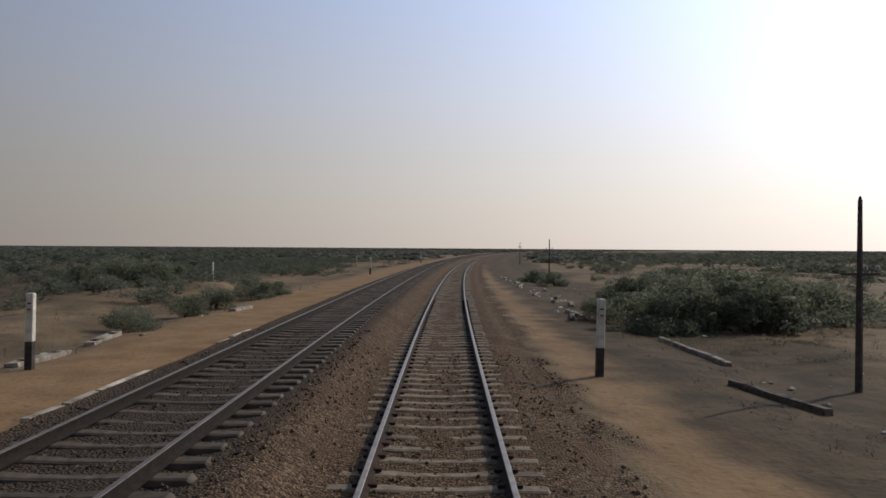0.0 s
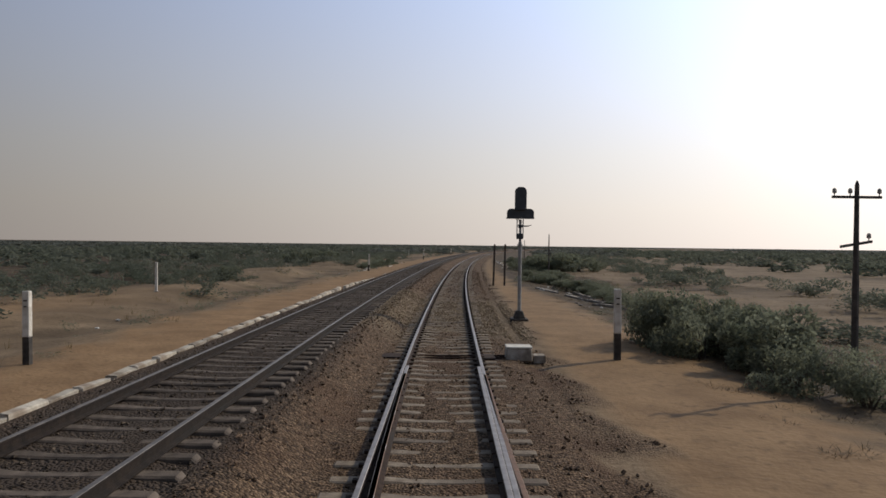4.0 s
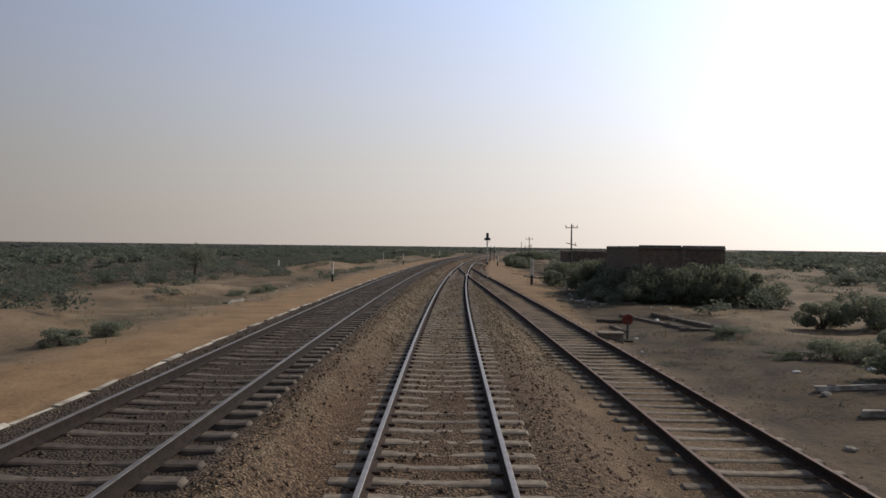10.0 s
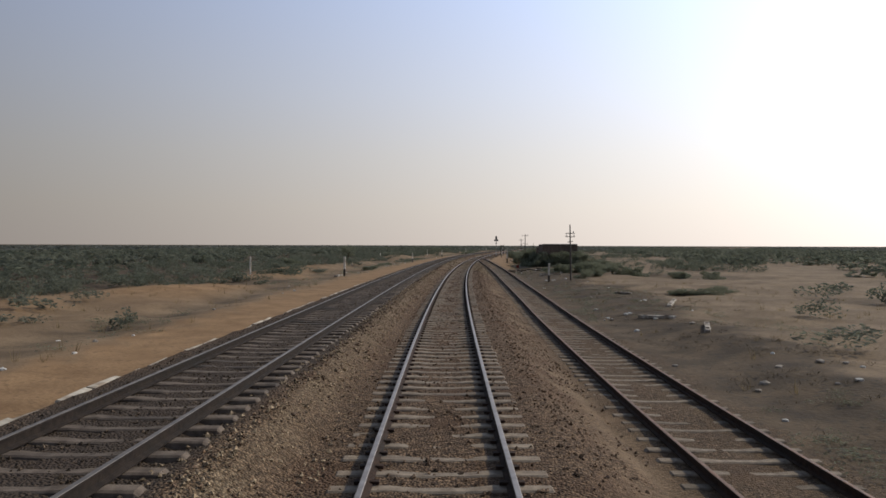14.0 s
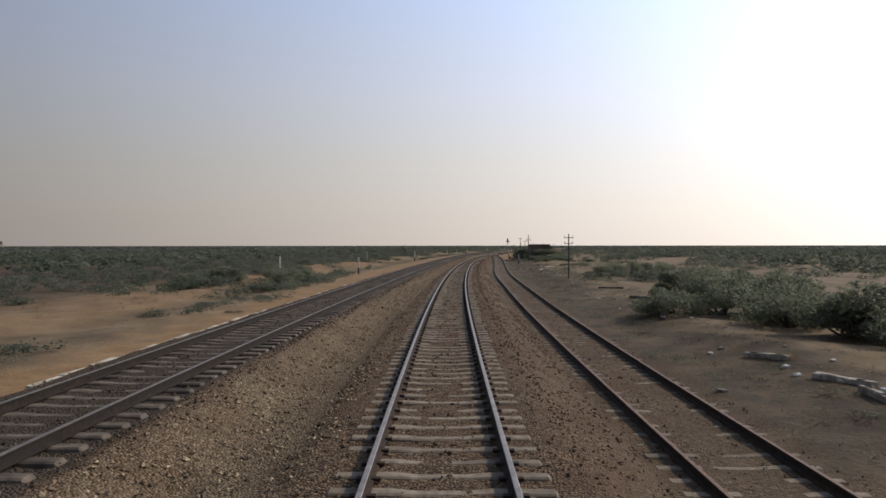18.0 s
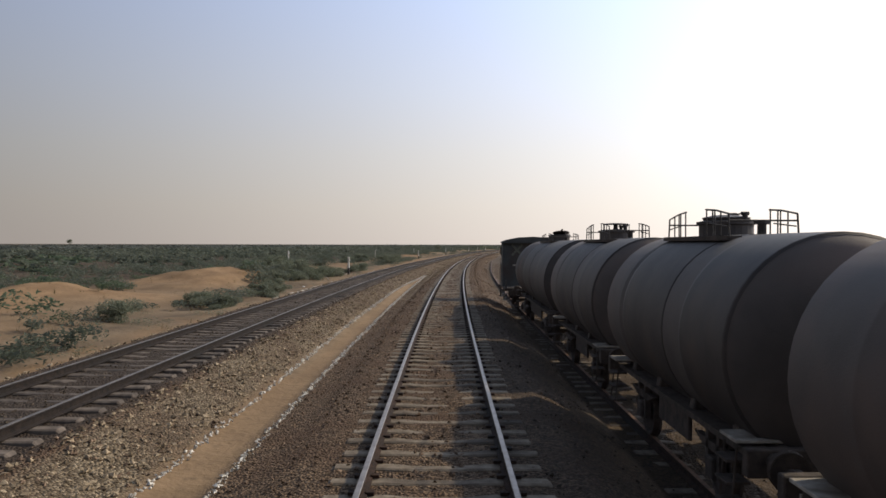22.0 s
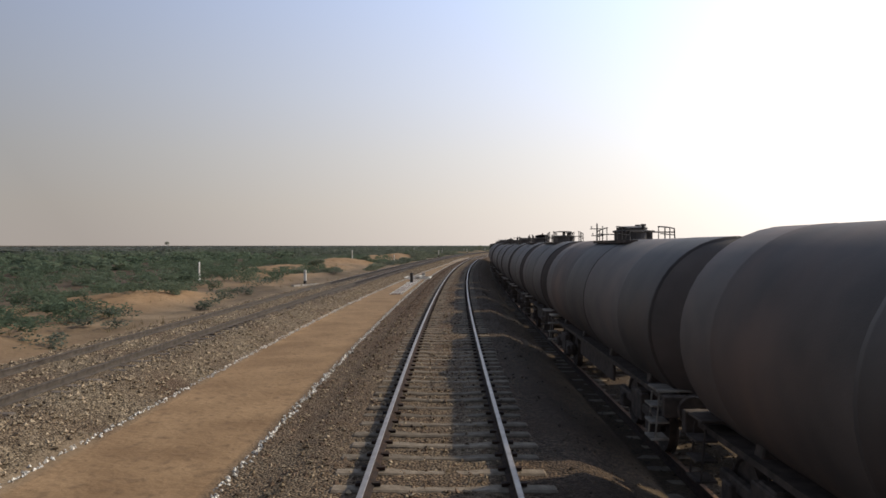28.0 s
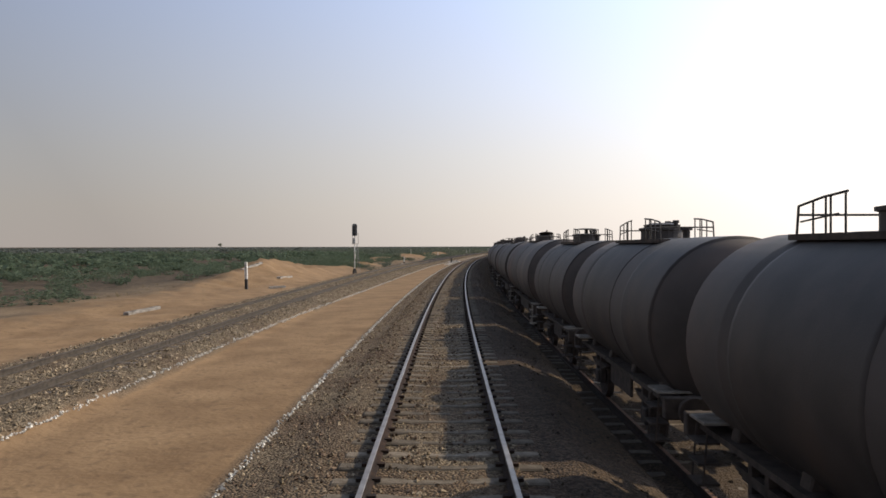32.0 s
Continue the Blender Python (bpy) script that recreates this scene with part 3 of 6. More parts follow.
def sleeper_mesh(name, material, seed, length=2.74, width=0.24):
    """A pre-stressed sleeper: thick under the rails, waisted and lower in the middle, chamfered on top."""
    r = random.Random(seed)
    xs = [-length / 2, -length / 2 + 0.05, -0.62, -0.3, 0.3, 0.62, length / 2 - 0.05, length / 2]
    hs = [-0.05, -0.005, 0.0, -0.022, -0.022, 0.0, -0.005, -0.05]
    ws = [width * 0.9, width, width, width * 0.8, width * 0.8, width, width, width * 0.9]
    v, f = [], []
    for x, h, w in zip(xs, hs, ws):
        j = r.uniform(-0.006, 0.006)
        v += [(x, -w / 2 - 0.03, -0.2), (x, -w / 2 + j, h - 0.02), (x, -w / 2 + 0.03, h), (x, w / 2 - 0.03, h), (x, w / 2 + j, h - 0.02), (x, w / 2 + 0.03, -0.2)]
    for i in range(len(xs) - 1):
        for j in range(5):
            f.append((i * 6 + j, i * 6 + j + 1, i * 6 + j + 7, i * 6 + j + 6))
    f += [(0, 1, 2, 5), (2, 3, 4, 5), (42, 47, 44, 43), (44, 47, 46, 45)]
    me = bpy.data.meshes.new(name)
    me.from_pydata(v, [], [q[::-1] for q in f])
    me.materials.append(material)
    return me


def sleepers(parent, s0, s1, own0, own1, dist, height, material, gap, rnd, name="sleeper"):
    """Sleepers from s0 to s1: parts of their own between own0 and own1, the rest joined."""
    meshes = [sleeper_mesh(name, material, k) for k in range(4)]
    rest_v, rest_f, count = [], [], 0
    data = []
    for me in meshes:
        co = np.array([v.co[:] for v in me.vertices])
        data.append((co, [tuple(p.vertices) for p in me.polygons]))
    s = s0
    while s < s1:
        m = M(s, float(dist(s)) + rnd.uniform(-0.03, 0.03), float(height(s)) - 0.168 + rnd.uniform(-0.012, 0.008), math.degrees(rnd.gauss(0, 0.012)))
        k = rnd.randrange(4)
        if own0 <= s <= own1:
            hang(name, meshes[k], parent).matrix_world = m
        else:
            co, fs = data[k]
            mm = np.array(m)
            rest_v.append(co @ mm[:3, :3].T + mm[:3, 3])
            rest_f += [tuple(i + count for i in q) for q in fs]
            count += len(co)
        s += gap * rnd.uniform(0.95, 1.05)
    if rest_v:
        me = bpy.data.meshes.new("sleeper_row")
        me.from_pydata(np.concatenate(rest_v), [], rest_f)
        me.materials.append(material)
        tagged(hang("sleeper_row", me, parent), kind="stuff")


def zero(s):
    return np.asarray(s, float) * 0.0


rnd = random.Random(5)
main_track = empty("main_track", Matrix(), "curving broad-gauge railway track on dusty concrete sleepers", "railway track", kind="structure")
for k in (-GAUGE, GAUGE):
    rail(main_track, -560, 900, lambda s, k=k: zero(s) + k, zero, [RUST, STEEL], label="polished steel rail with rusty sides")
sleepers(main_track, -556, -318, -556, -372, zero, zero, CONCRETE_DARK, 0.62, rnd)
sleepers(main_track, -317.6, 330, 500, 501, zero, zero, CONCRETE, 0.62, rnd)
left_track = empty("left_track", Matrix(), "second railway track on dark oil-stained sleepers, raised on ballast", "railway track", kind="structure")
for k in (-GAUGE, GAUGE):
    rail(left_track, -410, 900, lambda s, k=k: left_d(s) + k, left_z, [RUST_DARK, STEEL_DULL], label="worn steel rail with rusty sides")
    rail(left_track, -560, -410.006, lambda s, k=k: left_d(s) + k, left_z, [DUSTY, DUSTY], label="dust-covered newer rail")
sleepers(left_track, -556, 300, -150, 30, left_d, left_z, OILY, 0.62, rnd)
siding = empty("siding_track", Matrix(), "rusty siding track half buried in sand", "railway track", kind="structure")
rail(siding, -560, -85.2, lambda s: side_d(s) - GAUGE, side_z, [RUST, RUST_HEAD], label="rusty siding rail")
rail(siding, -83.6, -46, lambda s: side_d(s) - GAUGE + 0.075, side_z, [RUST, RUST_HEAD], label="rusty closure rail")
rail(siding, -560, -46, lambda s: side_d(s) + GAUGE, side_z, [RUST, RUST_HEAD], label="rusty siding rail")
sleepers(siding, -556, -92, -282, -96, side_d, lambda s: side_z(s) - 0.005, CONCRETE, 0.66, rnd)
long_row = sleeper_mesh("turnout_sleeper", CONCRETE, 9, 3.9)
for s in np.arange(-91.5, -60, 0.62):
    hang("turnout_sleeper", long_row, siding).matrix_world = M(s, float(side_d(s)) / 2 + 0.35, -0.185)
# check rails and the crossing's wing rails, with whitewashed flared ends
for name, s0, s1, dist, height in (("check_rail", -86.4, -81.0, lambda s: zero(s) - GAUGE + 0.115, zero), ("check_rail", -89.0, -83.4, lambda s: side_d(s) + GAUGE - 0.115, side_z),
                                   ("wing_rail", -87.6, -83.6, lambda s: zero(s) + GAUGE - 0.12, zero), ("wing_rail", -87.4, -84.6, lambda s: side_d(s) - GAUGE + 0.13, side_z)):
    ob = rail(siding, s0, s1, dist, height, [RUST, RUST_HEAD], 0.7)
    ob.name = name
    for end in (s0 + 0.0, s1 - 0.32):
        bm = block(B(), -0.045, 0.045, 0.0, 0.32, -0.10, 0.012, 0.01)
        part("flared_end", bm, WHITE, siding, "whitewashed rail end").matrix_world = M(end, float(dist(end)), float(height(end)))
# rail clips on the main track
_cv, _cf = [], []
_cube = np.array([(x, y, z) for x in (-0.05, 0.05) for y in (-0.045, 0.045) for z in (-0.165, -0.125)])
_cq = np.array([(0, 1, 3, 2), (4, 6, 7, 5), (0, 4, 5, 1), (2, 3, 7, 6), (0, 2, 6, 4), (1, 5, 7, 3)])
_n = 0
for s in np.arange(-556, 40, 0.62):
    for d in (-GAUGE - 0.1, -GAUGE + 0.1, GAUGE - 0.1, GAUGE + 0.1):
        mm = np.array(M(s, d))
        _cv.append(_cube @ mm[:3, :3].T + mm[:3, 3])
        _cf.append(_cq + _n)
        _n += 8
tagged(hang("rail_clip", mesh_of("rail_clip", np.concatenate(_cv), np.concatenate(_cf), [RUST]), main_track), kind="stuff")

# ---- loose ballast ----


def scatter_stones(name, s, d, z, size, material, seed, label, flat=0.75):
    """Many small angular stones, each a jittered octahedron."""
    r = np.random.RandomState(seed)
    n = len(s)
    octa = np.array([(1, 0, 0), (-1, 0, 0), (0, 1, 0), (0, -1, 0), (0, 0, 1), (0, 0, -1)], float)
    tri = np.array([(0, 2, 4), (2, 1, 4), (1, 3, 4), (3, 0, 4), (2, 0, 5), (1, 2, 5), (3, 1, 5), (0, 3, 5)])
    v = octa[None] * r.uniform(0.6, 1.25, (n, 6, 1)) + r.normal(0, 0.18, (n, 6, 3))
    a = r.uniform(0, 6.283, n)
    ca, sa = np.cos(a)[:, None], np.sin(a)[:, None]
    vx, vy = v[..., 0] * ca - v[..., 1] * sa, v[..., 0] * sa + v[..., 1] * ca
    tilt = r.normal(0, 0.5, (n, 1))
    vz = v[..., 2] * flat + vx * tilt * 0.4
    x, y = plan(s, d)
    size = size[:, None]
    co = np.stack([x[:, None] + vx * size, y[:, None] + vy * size, z[:, None] + vz * size], -1).reshape(-1, 3)
    f = (tri[None] + np.arange(n)[:, None, None] * 6).reshape(-1, 3)
    return tagged(new(name, mesh_of(name, co, f, [material])), label, "stones", kind="stuff")


_r = np.random.RandomState(4)


def pick(n, s0, s1, d0, d1, need):
    s, d = _r.uniform(s0, s1, n), _r.uniform(d0, d1, n)
    z, bal, path, soil = ground_z(s, d)
    keep = bal * _r.uniform(0.6, 1.2, n) > need
    return s[keep], d[keep], z[keep]


_s1, _d1, _z1 = pick(150000, -552, 20, -5.5, 3.4, 0.5)
clear = (np.abs(np.abs(_d1) - GAUGE) > 0.10) & (np.abs(np.abs(_d1 - left_d(_s1)) - GAUGE) > 0.10)
clear &= (np.abs(_d1 - left_d(_s1)) > 1.5) | (_s1 < -390)
clear &= (np.abs(np.abs(_d1 - side_d(_s1)) - GAUGE) > 0.10) | (_s1 > -40)
clear &= (_s1 > -322) | (_d1 < 1.0)
scatter_stones("ballast_stones", _s1[clear], _d1[clear], _z1[clear], _r.uniform(0.018, 0.048, clear.sum()), STONE, 1, "loose dusty brown and grey track ballast stones")
_s1 = _r.uniform(-400, 22, 46000)
_d1 = left_d(_s1) + _r.uniform(-1.6, 1.75, len(_s1))
clear = np.abs(np.abs(_d1 - left_d(_s1)) - GAUGE) > 0.09
_s1, _d1 = _s1[clear], _d1[clear]
scatter_stones("dark_ballast", _s1, _d1, ground_z(_s1, _d1)[0], _r.uniform(0.016, 0.042, len(_s1)), STONE_OIL_SHADE, 9, "dark oil-stained ballast stones on the far track")
# Stones beside the wagons darkened so that the shade there reads deeper.
_s1, _d1, _z1 = pick(16000, -552, -322, 1.0, 6.5, 0.3)
scatter_stones("oily_ballast", _s1, _d1, _z1, _r.uniform(0.014, 0.042, len(_s1)), STONE_OIL_SHADE, 8, "oily ballast beside the tank wagons, darkened to deepen their shade")
_s1, _d1, _z1 = pick(18000, -322, -60, 1.7, 6.5, 0.3)
clear = (np.abs(np.abs(_d1 - side_d(_s1)) - GAUGE) > 0.10) & ((_s1 < -215) | (np.abs(_d1 - side_d(_s1)) > 1.45))
scatter_stones("siding_gravel", _s1[clear], _d1[clear], _z1[clear], _r.uniform(0.014, 0.04, clear.sum()), STONE, 2, "thin sandy gravel between the main track and the siding")
_s1, _d1 = _r.uniform(-552, -270, 105000), _r.uniform(-11, -3, 105000)
_ld = left_d(_s1)
clear = (_d1 > _ld - 2.3) & ((np.abs(_d1 - _ld) > 1.7) | (_s1 < -400)) & (_d1 < smooth(WALK_L, _s1) - 0.1) & (np.abs(np.abs(_d1 - _ld) - GAUGE) > 0.12) & (ramp01(-_s1, 270, 340) > _r.uniform(-0.35, 0.9, len(_s1)))
_s1, _d1 = _s1[clear], _d1[clear]
scatter_stones("fresh_ballast", _s1, _d1, ground_z(_s1, _d1)[0] + 0.005, _r.uniform(0.022, 0.06, len(_s1)), FRESH, 5, "pale fresh ballast on the far track's bank")
_fs, _fd = [], []
for n, s0, s1, d0, d1 in ((8000, -136, -98, 1.0, 4.2), (4000, -134, -100, -2.6, -1.0), (1600, -134, -104, -0.75, 0.75), (3000, -36, -22, -3.0, -1.0), (2800, -38, -24, 1.0, 2.9), (1500, -92, -78, -2.8, -1.1), (9000, -290, -150, -3.2, -1.5), (1800, -34, -24, -0.8, 0.8), (11000, -552, -430, -2.7, 1.1)):
    _fs.append(_r.uniform(s0, s1, n))
    _fd.append(_r.uniform(d0, d1, n))
_fs, _fd = np.concatenate(_fs), np.concatenate(_fd)
clear = (np.abs(np.abs(_fd) - GAUGE) > 0.11) & ((_fd < 1.5) | (_fs > -60) | (_fd < side_d(_fs) - GAUGE - 0.12))
_fs, _fd = _fs[clear], _fd[clear]
scatter_stones("pale_ballast", _fs, _fd, ground_z(_fs, _fd)[0] + 0.006, _r.uniform(0.016, 0.045, len(_fs)), FRESH, 6, "patches of pale newer ballast along the main track")

# ---- kerb and path edging ----
kerb = empty("kerb", Matrix(), "row of old whitewashed kerb stones along the far track's sand path", "kerb", kind="structure")
_kerb = []
for k in range(5):
    bm = block(B(), -0.10, 0.10, -0.55, 0.55, -0.24, 0.02, 0.03)
    r = random.Random(k)
    for v in bm.verts:
        v.co += Vector((r.uniform(-0.02, 0.02), r.uniform(-0.05, 0.05), r.uniform(-0.02, 0.02)))
    me = bpy.data.meshes.new("kerb_stone")
    bm.to_mesh(me)
    bm.free()
    me.materials.append(KERB)
    _kerb.append(me)
rnd = random.Random(12)
s = 26.0
while s > -318:
    present = 1.0 if 11 < s < 16.5 or -6 < s < -2.5 else 0.25 if s > -8 else 0.97 if s > -215 else 0.8
    if rnd.random() < present:
        d = float(left_d(s)) - float(np.interp(s, [-285, -230, -150, -90, -60, -36, -26, -18, -12, -4], [2.08, 2.25, 2.3, 2.46, 2.58, 2.64, 2.66, 2.92, 2.8, 2.45]))
        hang("kerb_stone", _kerb[rnd.randrange(5)], kerb).matrix_world = M(s, d + rnd.uniform(-0.04, 0.04), max(gz(s, d), -0.09) + rnd.uniform(0.05, 0.09), rnd.uniform(-3, 3))
    s -= 1.12 + rnd.uniform(0, 0.12)

_es, _ed = [], []
for s in np.arange(-552, -284, 0.042):
    for side in (0, 1):
        if rnd.random() < 0.9:
            _es.append(s + rnd.uniform(-0.05, 0.05))
            _ed.append((-2.78 if side else float(smooth(WALK_L, s))) + rnd.gauss(0, 0.032))
_es, _ed = np.array(_es), np.array(_ed)
scatter_stones("path_edging", _es, _ed, ground_z(_es, _ed)[0] + 0.02, np.random.RandomState(7).uniform(0.016, 0.038, len(_es)), WASHED, 3, "small whitewashed stones edging the sand path", 0.9)

# ---- marker posts ----


def marker_post(height, black, width=0.17, right=False):
    """A square concrete post, white above and black below, with an eased top."""
    p = empty("marker_post", Matrix(), "concrete marker post, white above and black at the foot", "post", "marker posts")
    part("foot", block(B(), -width / 2, width / 2, -width / 2, width / 2, -0.3, black, 0.008), BLACK, p, "black-painted foot")
    bm = block(B(), -width / 2 - 0.003, width / 2 + 0.003, -width / 2 - 0.003, width / 2 + 0.003, black, height, 0.014, 0.94)
    part("shaft", bm, WHITE, p, "whitewashed shaft")
    for z, w in ((height * 0.86, 0.09), (height * 0.78, 0.07)):
        part("number_bar", block(B(), -w / 2, w / 2, -width / 2 - 0.008, -width / 2, z, z + 0.035), BLACK, p)
    return p


_post = marker_post(1.82, 0.68)
for s, d, k in ((17.3, -9.74, 1.0), (78.5, -9.3, 1.0), (140, -9.2, 1), (-44.3, -9.7, 0.94), (-97.0, -9.77, 0.9), (-152.1, -10.63, 1.0), (-214.6, -9.85, 0.9), (-280.7, -10.75, 0.98), (-343.9, -12.03, 0.84), (-482.5, -15.1, 1.1),
                (17.2, 3.66, 1.0), (-42.0, 4.54, 1.02), (-95.9, 6.12, 1.12), (-152.3, 8.4, 0.95), (-281.7, 8.55, 0.98)):
    ob = copy_thing(_post, M(s, d, gz(s, d), 4 * math.sin(s)) @ Matrix.Rotation(0.02 * math.sin(s * 3), 4, "Y"))
    ob.scale = (k, k, k)
for o in (*_post.children, _post):
    bpy.data.objects.remove(o)
_short = marker_post(1.15, 0.28, 0.2)
tagged(_short, "short white concrete post with a dark foot beside a concrete slab", "post", "marker posts")
_short.matrix_world = M(-402.8, -12.2, gz(-402.8, -12.2))


def fence_post(height):
    p = empty("boundary_post", Matrix(), "slim whitewashed boundary post standing in sand", "post", "boundary posts")
    part("shaft", block(B(), -0.07, 0.07, -0.07, 0.07, -0.3, height, 0.012, 0.85), WHITE, p)
    part("plinth", block(B(), -0.16, 0.16, -0.16, 0.16, -0.3, 0.05, 0.02, 0.85), PALE, p, "pale concrete plinth")
    return p


_fp = fence_post(1.66)
for s, d in ((56.9, -18.7), (118, -17.5), (-20.5, -16.5), (-85.7, -17.14), (-152.4, -19.45), (-209.9, -19.0), (-280.1, -17.0), (-336.8, -20.3), (-401.2, -21.46)):
    copy_thing(_fp, M(s, d, gz(s, d), 11 * math.sin(s)))
for o in (*_fp.children, _fp):
    bpy.data.objects.remove(o)

# twin rail posts and other stubs on the right
for d in (2.89, 3.70):
    p = empty("rail_post", M(-7.2, d, gz(-7.2, d), 5 * d) @ Matrix.Rotation(radians(1.3 if d < 3 else 0.5), 4, "Y"), "tall rusty post made from an old rail", "post", "rail posts")
    part("shaft", block(B(), -0.045, 0.045, -0.045, 0.045, -0.3, 3.04, 0.008), IRON, p)
    part("web", block(B(), -0.068, 0.068, -0.012, 0.012, -0.3, 3.01), RUST, p)
    part("bolt", tube(B(), (-0.03, -0.07, 2.96), (0.03, -0.07, 2.96), 0.03), PALE, p)

# ---- telegraph poles ----


def pole(s, d, height, arms, lean=0.0):
    """An old iron telegraph pole: stepped shaft, cross-arms, pins and insulators."""
    p = empty("telegraph_pole", M(s, d, gz(s, d)) @ Matrix.Rotation(radians(lean), 4, "Y"), "dark iron telegraph pole with short cross-arms and insulators", "pole", "telegraph poles")
    part("shaft", tube(tube(B(), (0, 0, -0.4), (0, 0, height * 0.55), 0.085, 0.075), (0, 0, height * 0.55), (0, 0, height), 0.068, 0.05), IRON, p)
    part("cap", tube(B(), (0, 0, height), (0, 0, height + 0.12), 0.055, 0.02), IRON, p)
    for z, half, tilt, pins in arms:
        rise = math.tan(radians(tilt))
        bm = block(B(), -half, half, -0.035, 0.035, z - 0.03, z + 0.03, 0.006)
        for v in bm.verts:
            v.co.z += v.co.x * rise
        arm = part("cross_arm", bm, IRON, p)
        for x in pins:
            zz = z + x * rise
            bm = tube(B(), (x, 0, zz), (x, 0, zz + 0.10), 0.012, sides=6)
            lathe(bm, [(0.03, zz + 0.08), (0.05, zz + 0.10), (0.045, zz + 0.17), (0.02, zz + 0.2)], 8, centre=(x, 0, 0))
            part("insulator", bm, PORCELAIN, arm, "small porcelain insulator")
    return p


two = [(4.55, 0.42, 0, (-0.38, 0.12, 0.38)), (3.42, 0.40, -14, (0.22,))]
pole(16.7, 9.4, 4.3, [(2.66, 0.44, 0, (0.14, 0.40))])
pole(79, 9.8, 4.1, [(3.1, 0.4, 4, (-0.3, 0.3)), (2.6, 0.3, -6, (0.25,))])
pole(141, 9.6, 4.2, [(3.4, 0.4, 0, (-0.3, 0.3))])
pole(-44.8, 9.2, 4.6, [(4.35, 0.55, 0, (-0.5, -0.15, 0.5)), (3.3, 0.35, 10, (0.28,))])
pole(-97.1, 9.1, 4.95, [(4.75, 0.5, 0, (-0.44, 0.12, 0.44)), (3.45, 0.42, -14, (0.3,))])
pole(-154, 10.2, 4.95, [(4.25, 0.42, 0, (0.3,)), (3.95, 0.45, -2, (-0.3, 0.35)), (3.5, 0.25, 8, ())], -1.0)
pole(-217.2, 10.5, 4.1, [(3.85, 0.45, 0, (-0.4, 0.4)), (3.3, 0.42, 0, (-0.35, 0.35)), (2.8, 0.3, 5, ())])
pole(-281.2, 10.05, 4.2, [(4.02, 0.4, 0, (0.1,)), (3.15, 0.4, 8, (-0.36, 0.36))])
pole(-345.6, 10.2, 4.5, [])
pole(-408, 10.3, 4.6, [(4.3, 0.5, 0, (-0.4, 0.0, 0.4)), (3.8, 0.4, 0, (-0.3, 0.3))])

# ---- signals ----


def rounded_board(bm, half, z0, z1, r, y0, y1):
    """An upright board with its two upper corners rounded."""
    pts = [(-half, z0), (half, z0)]
    for cx, a0 in ((half - r, 0), (-half + r, 90)):
        pts += [(cx + r * math.cos(radians(a)), z1 - r + r * math.sin(radians(a))) for a in range(a0, a0 + 91, 18)]
    front = [bm.verts.new((x, y0, z)) for x, z in pts]
    back = [bm.verts.new((x, y1, z)) for x, z in pts]
    bm.faces.new(front)
    bm.faces.new(back[::-1])
    for k in range(len(pts)):
        j = (k + 1) % len(pts)
        bm.faces.new((front[k], back[k], back[j], front[j]))
    bmesh.ops.recalc_face_normals(bm, faces=bm.faces)
    return bm


_gz = gz(-32.2, 2.8) + 0.1
_sz = _gz - 0.12
sig = empty("railway_signal", M(-32.2, 2.83, _gz), "tall colour-light railway signal seen from its dark back", "signal")
part("plinth", block(B(), -0.34, 0.34, -0.34, 0.34, -0.5, 0.0, 0.03), BLACK, sig, "dark concrete plinth in the ballast")
part("pedestal", block(B(), -0.24, 0.24, -0.24, 0.24, 0.0, 0.3, 0.03, 0.55), BLACK, sig, "black tapered pedestal")
part("mast", tube(tube(B(), (0, 0, 0.2), (0, 0, 3.0), 0.075, 0.07, 12), (0, 0, 3.0), (0, 0, 3.6 - _sz), 0.05, 0.05, 12), SIGNAL, sig, "grey steel mast")
part("collar", tube(B(), (0, 0, 2.55 - _sz), (0, 0, 2.62 - _sz), 0.11, 0.11, 12), SIGNAL, sig)
part("collar", tube(B(), (0, 0, 3.28 - _sz), (0, 0, 3.4 - _sz), 0.085, 0.1, 12), SIGNAL_BACK, sig)
bm = B()
for x in (-0.13, 0.11):
    block(bm, x - 0.016, x + 0.02, -0.03, 0.03, 2.9 - _sz, 3.66 - _sz)
part("cable_frame", bm, SIGNAL, sig)
part("relay_box", block(B(), -0.15, 0.12, -0.1, 0.1, 2.83 - _sz, 3.05 - _sz, 0.02), SIGNAL_BACK, sig)
bm = B()
tube(bm, (0.06, 0, 3.34 - _sz), (0.32, -0.02, 3.35 - _sz), 0.025)
tube(bm, (0.32, -0.02, 3.35 - _sz), (0.44, -0.02, 3.39 - _sz), 0.015)
part("bracket_arm", bm, SIGNAL_BACK, sig)
for k in range(3):
    bm = B()
    last = None
    for a in range(0, 181, 30):
        q = Vector((-0.12 + 0.09 * k + 0.05 * math.cos(radians(a)), -0.05, 3.64 - _sz - 0.09 * math.sin(radians(a)) * (1 + 0.4 * k)))
        if last is not None:
            tube(bm, last, q, 0.008, sides=5)
        last = q
    part("cable", bm, BLACK, sig)
hood = part("wide_board", rounded_board(B(), 0.53, 3.65 - _sz, 4.03 - _sz, 0.16, -0.05, 0.06), SIGNAL_BACK, sig, "wide dark board with rounded corners")
part("rim", rounded_board(B(), 0.545, 3.64 - _sz, 3.68 - _sz, 0.01, -0.06, 0.3), SIGNAL_BACK, hood)
head = part("signal_head", rounded_board(B(), 0.225, 3.98 - _sz, 4.88 - _sz, 0.18, -0.16, 0.04), SIGNAL_BACK, sig, "tall dark signal head with a rounded top")
for k in range(3):
    z = 4.2 - _sz + 0.22 * k
    part("lamp_hood", tube(B(), (0, 0.04, z), (0, 0.3, z), 0.11, 0.1, 12), BLACK, head)

